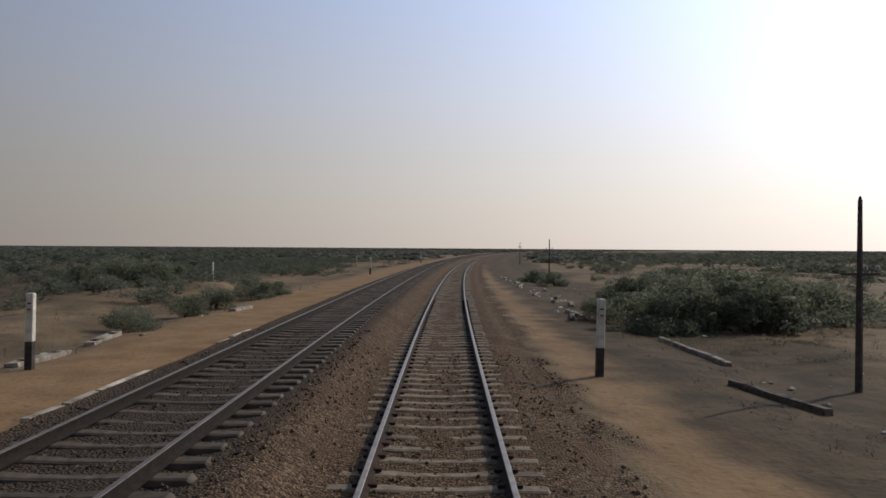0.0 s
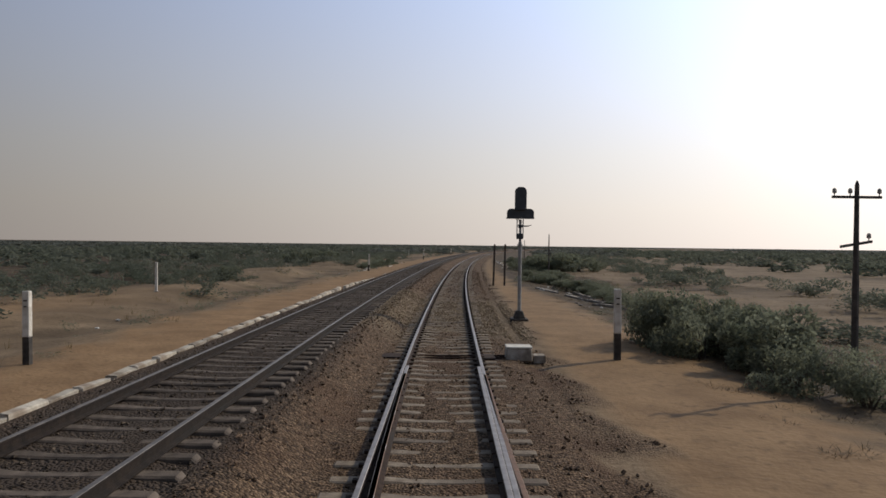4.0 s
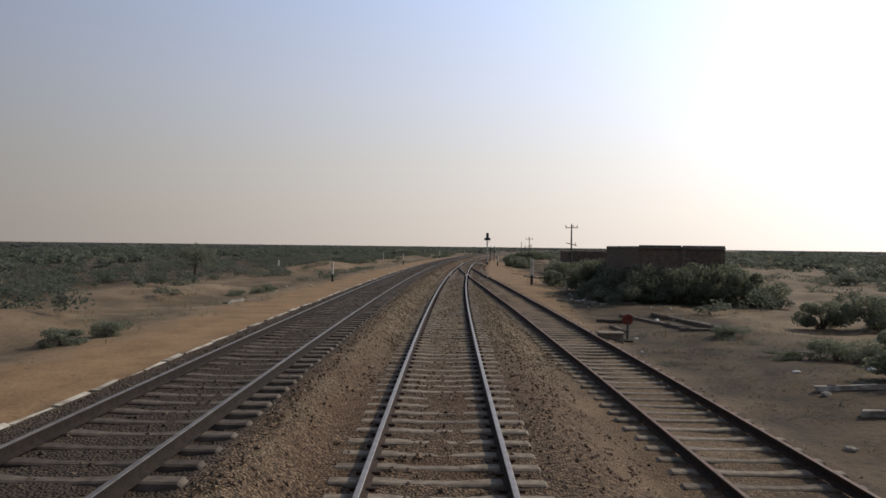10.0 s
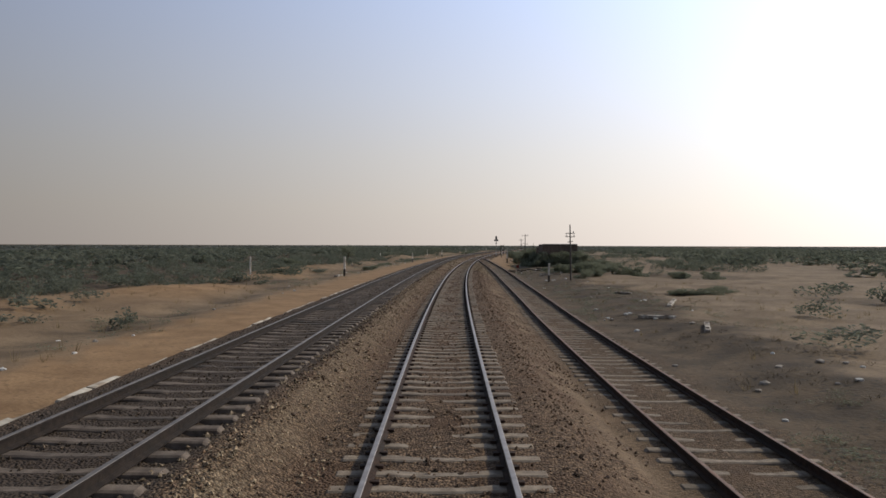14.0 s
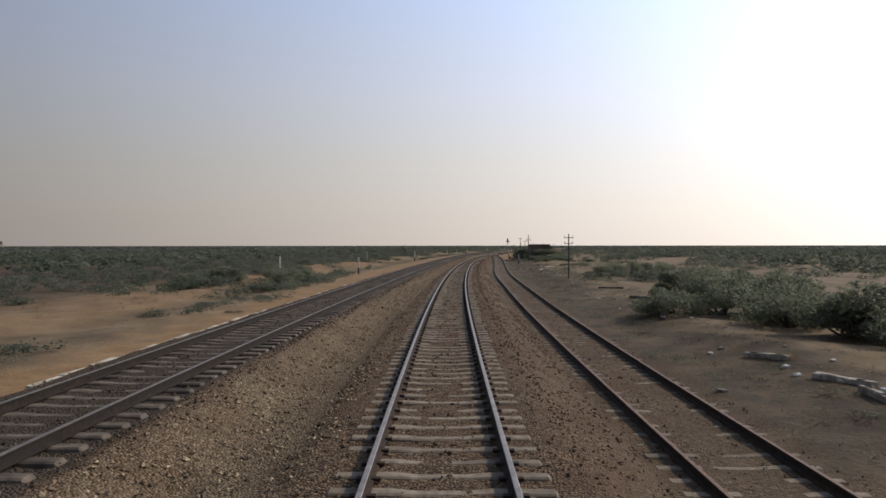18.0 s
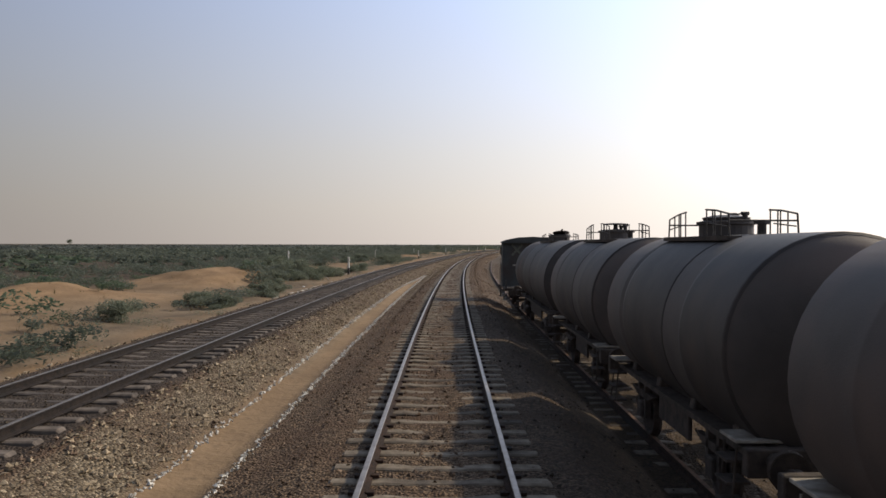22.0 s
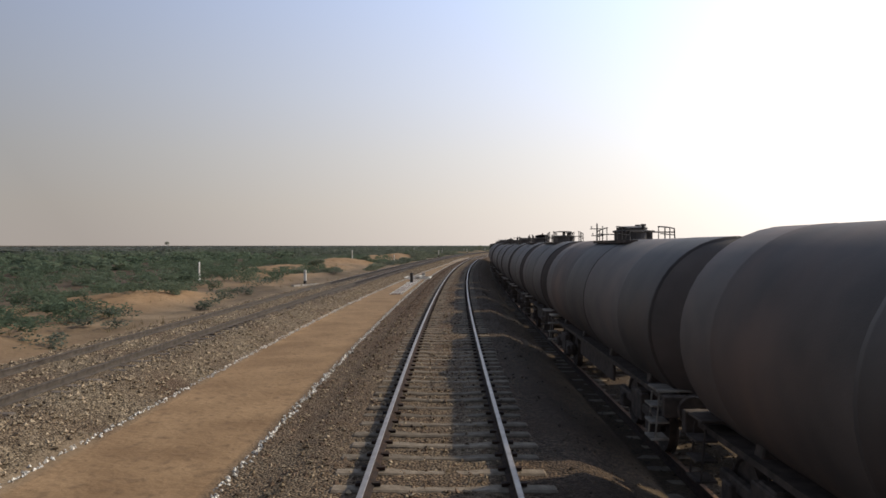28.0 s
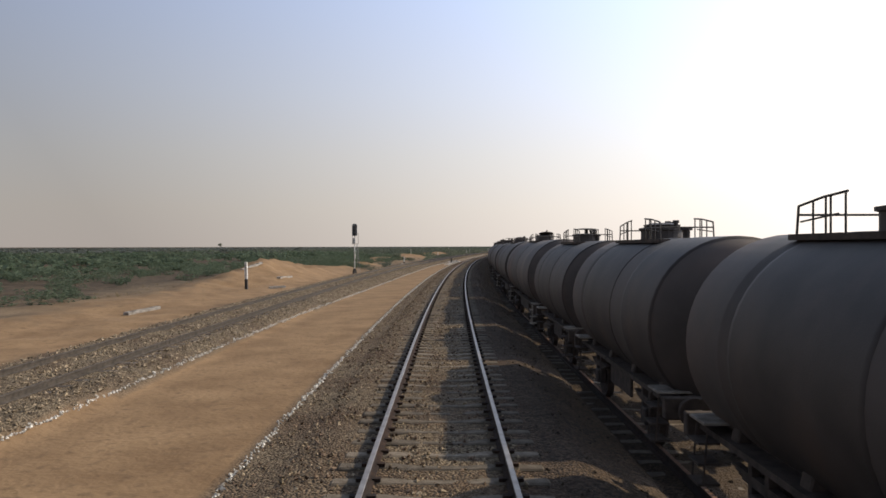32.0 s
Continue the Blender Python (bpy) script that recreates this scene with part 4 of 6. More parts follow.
_lz = gz(-450.9, -12.1)
sig2 = empty("railway_signal", M(-450.9, -12.28, _lz + 0.14, -28), "white-masted colour-light signal with a ladder and hooded lamps", "signal")
part("pedestal", block(B(), -0.26, 0.26, -0.26, 0.26, -0.4, 0.45, 0.03, 0.55), BLACK, sig2, "black tapered pedestal")
part("mast", tube(tube(B(), (0, 0, 0.3), (0, 0, 2.9), 0.07, 0.065, 12), (0, 0, 2.9), (0, 0, 4.3), 0.055, 0.05, 12), WHITE, sig2, "white-painted mast")
bm = B()
tube(bm, (0.55, 0.35, -0.1), (0.28, 0.12, 3.3), 0.022)
tube(bm, (0.75, 0.12, -0.1), (0.36, 0.0, 3.3), 0.022)
for k in range(9):
    u = (k + 1) / 10
    tube(bm, (0.55 - 0.27 * u, 0.35 - 0.23 * u, -0.1 + 3.4 * u), (0.75 - 0.39 * u, 0.12 - 0.12 * u, -0.1 + 3.4 * u), 0.012, sides=5)
for z in (1.15, 2.45):
    tube(bm, (0, 0, z), (0.45 - 0.05 * z, 0.2, z), 0.016)
part("ladder", bm, SIGNAL, sig2, "grey steel ladder")
bm = B()
for a, b in (((-0.25, 0, 3.3), (0.45, 0, 3.3)), ((0.45, 0, 3.3), (0.45, 0, 4.55)), ((0.45, 0, 4.55), (0.1, 0, 4.55)), ((-0.25, 0, 3.3), (-0.25, 0, 4.2)), ((-0.25, 0.3, 3.3), (0.45, 0.3, 3.3))):
    tube(bm, a, b, 0.022)
part("guard_rail", bm, IRON, sig2)
part("relay_box", block(B(), -0.22, 0.05, -0.1, 0.1, 3.35, 3.95, 0.02), SIGNAL, sig2)
head = part("signal_head", rounded_board(B(), 0.27, 4.25, 5.65, 0.24, -0.1, 0.12), SIGNAL_BACK, sig2, "dark three-lamp signal head")
for k in range(3):
    z = 4.5 + 0.4 * k
    lamp = part("lamp_hood", tube(B(), (0, -0.34, z), (0, -0.08, z), 0.13, 0.15, 12), BLACK, head)
    part("lens", tube(B(), (0, -0.13, z), (0, -0.12, z), 0.1, 0.1, 12), GLASS, head)

# ---- point machine and switch rods ----
pm = empty("point_machine", M(-42.4, 1.98, gz(-42.4, 2.0)), "pale grey point-machine box beside the switch blades", "point machine")
part("casing", block(B(), -0.42, 0.28, -0.32, 0.30, 0.02, 0.34, 0.03, 0.9), PALE, pm)
part("lid", block(B(), -0.40, 0.26, -0.30, 0.28, 0.345, 0.385, 0.012), WHITE, pm, "pale lid")
part("step", block(B(), 0.3, 0.62, -0.2, 0.18, -0.05, 0.16, 0.02), PALE, pm)
bm = B()
for y in (-0.25, 0.12):
    tube(bm, (-3.1, y, 0.06), (-0.3, y, 0.10), 0.028)
part("switch_rod", bm, RUST, pm, "rusty rods under the rails")
for d in (-1.35, 1.05):
    slab = empty("slide_chair", M(-42.5, d, -0.16), "rusty steel slide plate on the switch sleepers", "plate", "slide plates")
    part("plate", block(B(), -0.25, 0.25, -0.35, 0.35, -0.05, 0.015, 0.01), RUST, slab)
for side in (-1, 1):
    # switch blades, tapering to a point against the stock rails
    ss = np.arange(-62, -44.9, 1.0)
    off = (lambda s: side_d(s) - GAUGE + 0.075 + 0.0 * s) if side < 0 else (lambda s: zero(s) + GAUGE - 0.075)
    blade = rail(siding, -60.0, -45.0, off, zero, [RUST, STEEL], 1.0, "ground steel switch blade")
    blade.name = "switch_blade"

# ---- hand lever with disc, slabs, beams, logs and stubs beside the siding ----
lever = empty("lever_stand", M(-127.3, 6.85, gz(-127.3, 6.85)), "switch lever stand with a faded red disc", "lever")
part("post", tube(B(), (0, 0, -0.2), (0, 0, 0.75), 0.045, 0.04), IRON, lever)
part("disc", tube(B(), (0, -0.03, 0.82), (0, 0.03, 0.82), 0.2, 0.2, 16), RED, lever, "faded red round disc")
part("base", block(B(), -0.16, 0.16, -0.3, 0.3, -0.1, 0.06, 0.02), RUST, lever)
box = empty("concrete_box", M(-128.0, 6.05, gz(-128, 6.05)), "pale concrete cable box beside the siding", "box")
part("body", block(B(), -0.44, 0.44, -0.34, 0.34, -0.15, 0.19, 0.02, 0.96), CONCRETE, box)
part("lid", block(B(), -0.48, 0.48, -0.38, 0.38, 0.195, 0.26, 0.015), CONCRETE, box, "pale lid slab")


def beam(name, s0, d0, s1, d1, w, h, material, label, category="beam", group="", dz=0.0):
    """An old squared beam or sleeper lying from one point to the other, a little worn and bent."""
    a, b = P(s0, d0, gz(s0, d0)), P(s1, d1, gz(s1, d1))
    mid = (a + b) / 2
    way = b - a
    ln = way.length
    m = Matrix.Translation(mid + Vector((0, 0, h * 0.35 + dz))) @ way.to_track_quat("Y", "Z").to_matrix().to_4x4()
    r = random.Random(int(s0 * 77 + d0 * 13))
    p = empty(name, m, label, category, group)
    bm = block(B(), -w / 2, w / 2, -ln / 2, ln / 2, -h / 2, h / 2, 0.02)
    bmesh.ops.subdivide_edges(bm, edges=[e for e in bm.edges if abs(e.verts[0].co.y - e.verts[1].co.y) > ln * 0.5], cuts=3)
    for v in bm.verts:
        v.co += Vector((r.uniform(-0.02, 0.02), r.uniform(-0.03, 0.03), r.uniform(-0.018, 0.018)))
    part("beam", bm, material, p)
    for k in (-0.3, 0.3):
        part("bolt_plate", block(B(), -w * 0.3, w * 0.3, k * ln - 0.09, k * ln + 0.09, h / 2 - 0.012, h / 2 + 0.012), RUST, p)
    return p


wood, conc = "grey weathered timber sleeper lying on the ground", "pale broken concrete sleeper lying in sand"
for s0, d0, s1, d1, kind in ((25.4, 7.4, 20.0, 7.7, 1), (16.6, 6.5, 13.9, 7.3, 0), (-10.4, 5.75, -13.8, 6.75, 1), (-10.2, 6.1, -12.6, 6.9, 0), (-15.9, 7.0, -18.2, 7.7, 1), (-18.4, 7.8, -20.6, 8.5, 1), (-19.4, 8.4, -22.0, 9.0, 0), (-22.0, 7.6, -23.6, 8.9, 1),
                         (30.5, 5.2, 33.6, 5.7, 0), (31.8, 5.9, 34.6, 5.6, 1), (40.6, 5.7, 42.8, 6.7, 1), (46.2, 5.2, 48.8, 5.8, 1), (56.5, 5.0, 59.2, 5.5, 1), (61.4, 5.1, 64.0, 5.6, 1), (70.0, 4.7, 73.0, 4.9, 1), (38.2, 6.4, 41.4, 6.8, 1), (44.0, 6.3, 47.5, 7.0, 0), (52.0, 6.6, 55.0, 6.9, 1), (-78.2, 6.7, -80.6, 8.0, 1), (-80.2, 8.0, -81.8, 10.4, 0), (-81.6, 10.2, -82.3, 12.6, 0), (-109.8, 6.5, -111.6, 8.6, 1), (-111.0, 7.8, -113.2, 8.8, 1), (-112.6, 8.3, -113.6, 10.4, 0),
                         (-118.7, 8.5, -124.8, 9.7, 0), (-120.0, 9.7, -126.4, 11.1, 0), (-125.6, 9.3, -126.7, 10.8, 0), (-120.3, 7.0, -121.2, 8.3, 0), (-122.7, 7.2, -124.8, 7.4, 0), (-265.0, 9.0, -266.5, 9.6, 1), (-268.8, 9.2, -270.2, 9.9, 1), (-270.4, 9.5, -271.6, 9.4, 1), (-272.0, 9.6, -273.4, 10.4, 0), (-140.2, 8.6, -141.5, 10.8, 1), (-186.4, 8.8, -188.2, 9.9, 1), (-191.5, 10.2, -193.4, 9.6, 1), (-11.3, 8.2, -14.8, 8.3, 1), (-13.3, 7.5, -15.4, 7.4, 1), (-15.4, 8.2, -16.6, 8.6, 1), (-16.8, 7.6, -19.2, 8.4, 0), (-172.4, 10.6, -173.4, 11.4, 1), (-178.8, 12.6, -183.1, 11.1, 1), (-241.6, 11.0, -244.2, 12.2, 0), (-250.8, 10.6, -254.8, 9.4, 0), (-137.9, 8.8, -138.5, 10.4, 1), (-233.0, 10.6, -234.0, 12.2, 0)):
    beam("old_sleeper", s0, d0, s1, d1, 0.21, 0.15, PALE if kind else WOOD, conc if kind else wood, "sleeper", "discarded sleepers")
for s0, d0, s1, d1 in ((18.0, -10.6, 20.6, -10.6), (22.5, -10.9, 24.0, -10.7), (33.0, -9.7, 35.2, -9.5), (-68.0, -12.4, -69.4, -12.8), (-116.0, -11.2, -117.6, -11.6), (-150.0, -11.3, -151.6, -11.5), (-279.6, -11.2, -280.4, -12.2), (-403.2, -11.0, -405.8, -12.5), (-472.0, -14.4, -474.6, -14.8), (-470.6, -17.4, -473.0, -18.4), (-499.2, -14.6, -501.0, -15.4), (-481.0, -12.6, -481.6, -13.7)):
    beam("concrete_slab", s0, d0, s1, d1, 0.34, 0.16, PALE, "pale concrete slab lying in the sand beside the path", "slab", "concrete slabs")

for s, d, h in ((-278.9, 8.42, 0.78), (-278.9, 8.7, 0.78)):
    p = empty("stub_post", M(s, d, gz(s, d)), "short dark stub post beside the siding", "post", "stub posts")
    part("shaft", block(B(), -0.07, 0.07, -0.07, 0.07, -0.2, h, 0.01, 0.92), BLACK, p)
    part("cap", block(B(), -0.08, 0.08, -0.08, 0.08, h, h + 0.03, 0.008), IRON, p)
plate = empty("cable_board", M(-278.9, 8.56, gz(-278.9, 8.56) + 0.78), "dark weathered board fixed across two stub posts", "board")
part("board", block(B(), -0.27, 0.27, -0.05, 0.05, 0.035, 0.42, 0.01), WOOD, plate)

for k, (s, d, h, lean, turn) in enumerate(((-7.5, 7.4, 0.55, 18, 20), (-7.7, 7.9, 0.62, -14, -15), (-7.9, 7.2, 0.42, 30, 50))):
    p = empty("broken_slab", M(s, d, gz(s, d), turn) @ Matrix.Rotation(radians(lean), 4, "Y"), "broken pale concrete slab standing aslant in scrub", "slab", "broken slabs")
    part("slab", block(B(), -0.05, 0.05, -0.22, 0.22, -0.15, h, 0.02, 0.85), PALE, p)
    part("chipped_edge", block(B(), -0.045, 0.045, -0.12, 0.16, h, h + 0.1, 0.02, 0.6), PALE, p)

# ---- litter and small stones ----
rnd = random.Random(31)


def litter(s, d, size, material, label, category):
    bm = B()
    bmesh.ops.create_icosphere(bm, subdivisions=1, radius=size)
    for v in bm.verts:
        v.co = Vector((v.co.x * rnd.uniform(0.7, 1.5), v.co.y * rnd.uniform(0.7, 1.4), v.co.z * rnd.uniform(0.4, 0.8)))
    ob = part(category, bm, material, None, label)
    ob.name = "litter" if category == "litter" else "loose_stone"
    ob.matrix_world = M(s, d, gz(s, d) + size * 0.2, rnd.uniform(0, 360))
    tagged(ob, label, category, "scattered " + category)


for s, d in ((34.5, 5.1), (36.8, 5.6), (43.7, 6.0), (45.0, 5.4), (50.5, 5.4), (52.2, 5.8), (54.6, 5.1), (60.2, 4.9), (66.2, 5.0), (68.5, 4.7), (75.4, 4.6), (-185.1, 7.6), (-184.4, 8.8), (-184.6, 8.6), (-187.7, 9.2), (-190.5, 7.7), (-178.7, 10.7), (-178.5, 11.0), (-104.5, 8.0), (-106.2, 7.9), (-107.4, 8.4), (-108.2, 7.6), (-109.0, 8.3), (-97.9, 8.5), (-98.1, 9.0), (-98.9, 8.7), (-151.0, 8.9), (-150.8, 9.1), (-12.0, 6.1), (-11.6, 5.9), (-268.3, 9.0), (-269.5, 9.5), (-270.6, 9.9), (-267.2, 9.2), (-80, 8.6), (-84, 8.1)):
    litter(s, d, 0.12, RAG, "crumpled pale litter lying on the ground", "litter")
for k in range(230):
    side = rnd.random() < 0.35
    s = rnd.uniform(-300, 60)
    d = -rnd.uniform(9.6, 13) if side else rnd.uniform(6.6, 12)
    litter(s, d, rnd.uniform(0.05, 0.12), PALE if rnd.random() < 0.6 else RAG, "small pale stone lying on the sand", "stone")

# ---- whitewashed garden beds on the path ----


def bed_stones(name, pts, size, label, seed):
    pts = np.array(pts)
    r = np.random.RandomState(seed)
    s, d = pts[:, 0] + r.normal(0, 0.02, len(pts)), pts[:, 1] + r.normal(0, 0.02, len(pts))
    return scatter_stones(name, s, d, ground_z(s, d)[0] + 0.03, r.uniform(0.6, 1.2, len(pts)) * size, WASHED, seed, label, 0.9)


def line(s0, d0, s1, d1, gap):
    n = max(2, int(math.hypot(s1 - s0, d1 - d0) / gap))
    return [(s0 + (s1 - s0) * k / n, d0 + (d1 - d0) * k / n) for k in range(n + 1)]


fz = gz(-392, -4.0)
panel = empty("ornamental_panel", M(-393.5, -3.75, fz - 0.05), "low framed panel of white gravel with dark stone rings", "panel")
for name, x0, x1, y0, y1 in (("kerb_front", -1.2, 1.2, -1.42, -1.22), ("kerb_back", -1.2, 1.2, 1.22, 1.42), ("kerb_side", -1.2, -1.0, -1.22, 1.22), ("kerb_side", 1.0, 1.2, -1.22, 1.22)):
    part(name, block(B(), x0, x1, y0, y1, -0.1, 0.2, 0.02), WHITE, panel, "whitewashed concrete kerb")
part("infill", block(B(), -1.0, 1.0, -1.22, 1.22, -0.1, 0.13), PALE, panel, "pale gravel infill")
_dark = line(-1.1, -0.88, 1.1, -0.88, 0.05) + line(-1.1, 0.88, 1.1, 0.88, 0.05) + line(-1.1, -0.88, -1.1, 0.88, 0.05) + line(1.1, -0.88, 1.1, 0.88, 0.05)
for cy in (-0.7, 0.0, 0.7):
    for cx in (-0.55, 0.0, 0.55):
        for a in range(0, 360, 10):
            _dark.append((cy + 0.25 * math.cos(radians(a)), cx + 0.19 * math.sin(radians(a))))
        _dark += line(cy - 0.12, cx - 0.05, cy + 0.12, cx + 0.05, 0.05)
_white = [(rnd.uniform(-1.18, 1.18), rnd.uniform(-0.97, 0.97)) for k in range(1500)]
for pts, material, label in ((_white, WASHED, "white gravel"), (_dark, BLACK, "dark stones laid in rings")):
    _q = np.array(pts)
    _r2 = np.random.RandomState(3)
    _ox = scatter_stones("pattern_gravel", np.zeros(len(_q)), np.zeros(len(_q)), np.zeros(len(_q)), _r2.uniform(0.015, 0.028, len(_q)) * (1 if material is WASHED else 1.35), material, 13, "", 0.9)
    _co = np.array([v.co[:] for v in _ox.data.vertices]).reshape(len(_q), 6, 3) + np.stack([_q[:, 1], _q[:, 0], np.full(len(_q), 0.135 if material is WASHED else 0.15)], -1)[:, None]
    _co -= np.array(P(0, 0))
    _ox.data.vertices.foreach_set("co", _co.astype(np.float32).ravel())
    _ox.parent = panel
    tagged(_ox, label, kind="stuff")
    del _ox["category"]
tee = empty("stone_tee", M(-390.4, -3.78, gz(-390.4, -3.78)), "whitewashed concrete tee lying on the sand path", "ornament")
part("stem", block(B(), -0.12, 0.12, -1.0, 0.7, -0.05, 0.12, 0.02), WHITE, tee)
part("head", block(B(), -0.42, 0.42, 0.72, 0.98, -0.05, 0.14, 0.02), WHITE, tee)
bm = B()
bmesh.ops.create_icosphere(bm, subdivisions=2, radius=0.2, matrix=Matrix.Translation((0.28, 1.0, 0.2)))
part("boulder", bm, PALE, tee, "pale boulder")
BED0, BED1, BED_IN, BED_OUT = -397.0, -416.0, -3.22, -3.92
bed = empty("garden_bed", M((BED0 + BED1) / 2, (BED_IN + BED_OUT) / 2, gz(-403, -3.6)), "long low garden bed edged with whitewashed stones in zigzags", "garden bed")
bed_zero = bed.matrix_world.inverted()
_ss = np.arange(BED1, BED0 + 0.01, 0.5)
_bs, _bd = np.meshgrid(_ss, np.array([BED_OUT, BED_IN]), indexing="ij")
_bx, _by = plan(_bs, _bd)
_bv = np.stack([_bx, _by, ground_z(_bs, _bd)[0] + 0.03], -1).reshape(-1, 3)
_me = mesh_of("infill", np.concatenate([_bv, _bv - np.array([0, 0, 0.08])]), np.concatenate([grid_faces(len(_ss), 2), grid_faces(len(_ss), 2)[:, ::-1] + len(_bv)]), [PINK])
hang("infill", _me, bed, "reddish crushed brick infill").matrix_world = Matrix()
_pp = []
for d0 in (BED_IN, BED_OUT):
    _pp += line(BED0, d0, BED1, d0, 0.045) + line(BED0, d0 - 0.02, BED1, d0 - 0.02, 0.06)
_k, s0 = 0, BED0
while s0 - 1.25 > BED1:
    _pp += line(s0, BED_IN, s0, BED_OUT, 0.05)
    if abs(s0 - 0.6 + 402.3) > 0.8:
        _pp += line(s0, BED_IN, s0 - 1.25, BED_OUT, 0.05) + line(s0, BED_OUT, s0 - 1.25, BED_IN, 0.055)
    s0 -= 1.25
ob = bed_stones("edging", _pp, 0.034, "whitewashed pebbles", 14)
ob.parent = bed
tagged(ob, "whitewashed pebbles laid in lines", kind="stuff")
del ob["category"]
_me = ob.data
_q = np.empty(len(_me.vertices) * 3, np.float32)
_me.vertices.foreach_get("co", _q)
_inv = np.array(bed_zero)
_q = _q.reshape(-1, 3) @ _inv[:3, :3].T + _inv[:3, 3]
_me.vertices.foreach_set("co", _q.astype(np.float32).ravel())
hyd = empty("hydrant_pipe", M(-402.3, -3.62, gz(-402.3, -3.62)), "dark stubby standpipe in a whitewashed stone surround", "standpipe")
part("pipe", lathe(B(), [(0.125, -0.1), (0.125, 0.76), (0.135, 0.78), (0.135, 0.84), (0.11, 0.86), (0.02, 0.86)], 18), BLACK, hyd, smooth_faces=False)
for k, (x, y, w, l, turn) in enumerate(((-0.36, 0.1, 0.2, 0.34, 8), (0.34, 0.16, 0.18, 0.36, -6), (0.02, -0.5, 0.62, 0.2, 4), (-0.02, 0.42, 0.56, 0.16, -5), (0.34, -0.34, 0.2, 0.24, 20), (-0.3, -0.3, 0.2, 0.2, -15))):
    part("surround_stone", block(B(), -w / 2, w / 2, -l / 2, l / 2, -0.08, 0.09, 0.035, 0.85), WHITE, hyd, m=Matrix.Translation((x, y, 0)) @ Matrix.Rotation(radians(turn), 4, "Z"))

# ---- derelict huts ----


def hut(s0, s1, d0, d1, top, label):
    """A flat-roofed brick hut: coursed walls and an overhanging slab."""
    base = gz((s0 + s1) / 2, (d0 + d1) / 2) - 0.15
    h = empty("derelict_hut", M((s0 + s1) / 2, (d0 + d1) / 2, base), label, "hut", "derelict huts")
    w, l, t, hh = d1 - d0, s1 - s0, 0.23, top - base - 0.2
    x0, x1, y0, y1 = -w / 2, w / 2, -l / 2, l / 2
    part("roof", block(B(), x0 + 0.004, x1 - 0.004, y0 - 0.12, y1 + 0.12, hh, hh + 0.2, 0.05), SLAB, h, "grey flat roof slab")
    part("wall", block(B(), x1 - t, x1, y0, y1, 0, hh), BRICK, h)
    part("wall", block(B(), x0 + t, x1 - t, y1 - t, y1, 0, hh), BRICK, h)
    part("wall", block(B(), x0, x0 + t, y0, y1, 0, hh), BRICK, h)
    part("wall", block(B(), x0 + t, x1 - t, y0, y0 + t, 0, hh), BRICK, h)
    part("parapet", block(B(), x0 + 0.03, x1 - 0.03, y0 - 0.09, y0 + 0.06, hh + 0.2, hh + 0.26, 0.02), SLAB, h)
    # brick courses standing a little proud on the end wall
    row = []
    for k in range(4):
        bm = block(B(), -0.112, 0.112, -0.012, 0.02, -0.034, 0.034, 0.005)
        me = bpy.data.meshes.new("brick")
        bm.to_mesh(me)
        bm.free()
        me.materials.append(BRICK)
        row.append(me)
    r = random.Random(2)
    for j in range(6, int(hh / 0.3)):
        z = 0.3 * j
        for i in range(int(w / 0.5)):
            x = x0 + 0.25 + i * 0.5 + (0.12 if j % 2 else 0)
            if x > x1 - 0.2:
                continue
            hang("brick", row[r.randrange(4)], h, m=pose(x, y0 - 0.004, z))


hut(-111.2, -101.2, 11.1, 13.65, 2.84, "dark derelict flat-roofed brick hut among bushes")
hut(-111.2, -101.6, 13.66, 16.2, 2.84, "dark derelict flat-roofed brick hut behind bushes")

def ruin(s0, s1, d0, d1, top, label):
    """A roofless mud-brick shell with worn, uneven wall tops and slumped feet."""
    base = gz((s0 + s1) / 2, (d0 + d1) / 2) - 0.15
    h = empty("ruined_hut", M((s0 + s1) / 2, (d0 + d1) / 2, base), label, "ruin")
    w, l, t, hh = d1 - d0, s1 - s0, 0.38, top - base
    r = random.Random(41)
    for name, a, b in (("track_wall", (-w / 2, -l / 2), (-w / 2, l / 2)), ("front_wall", (-w / 2 + t, -l / 2), (w / 2 - t, -l / 2)), ("side_wall", (w / 2, l / 2), (w / 2, -l / 2)), ("back_wall", (w / 2 - t, l / 2), (-w / 2 + t, l / 2))):
        a, b = Vector(a), Vector(b)
        way = (b - a).normalized()
        side = Vector((way.y, -way.x)) if name in ("track_wall", "side_wall") else Vector((-way.y, way.x))
        n = max(6, int((b - a).length / 0.35))
        bm = B()
        cols = []
        for i in range(n + 1):
            q = a + (b - a) * i / n
            z = hh + r.uniform(-0.05, 0.04) - (0.12 if r.random() < 0.12 else 0)
            col = []
            for off, zs in ((0.0, (0, 0.3, hh * 0.45, hh * 0.8, z)), (t, (z - 0.02, hh * 0.5, 0))):
                for zz in zs:
                    out = -0.10 * max(0.0, 0.35 - zz) if off == 0.0 else 0.0
                    p2 = q + side * (off + out + r.uniform(-0.015, 0.015))
                    col.append(bm.verts.new((p2.x, p2.y, zz)))
            cols.append(col)
        for p, q in zip(cols, cols[1:]):
            for j in range(len(p) - 1):
                bm.faces.new((p[j], p[j + 1], q[j + 1], q[j]))
        bm.faces.new(cols[0])
        bm.faces.new(cols[-1][::-1])
        bmesh.ops.recalc_face_normals(bm, faces=bm.faces)
        part(name, bm, MUD, h)
    part("floor", block(B(), -w / 2 + t, w / 2 - t, -l / 2 + t, l / 2 - t, 0.0, 0.25), MUD, h, "fallen rubble floor")


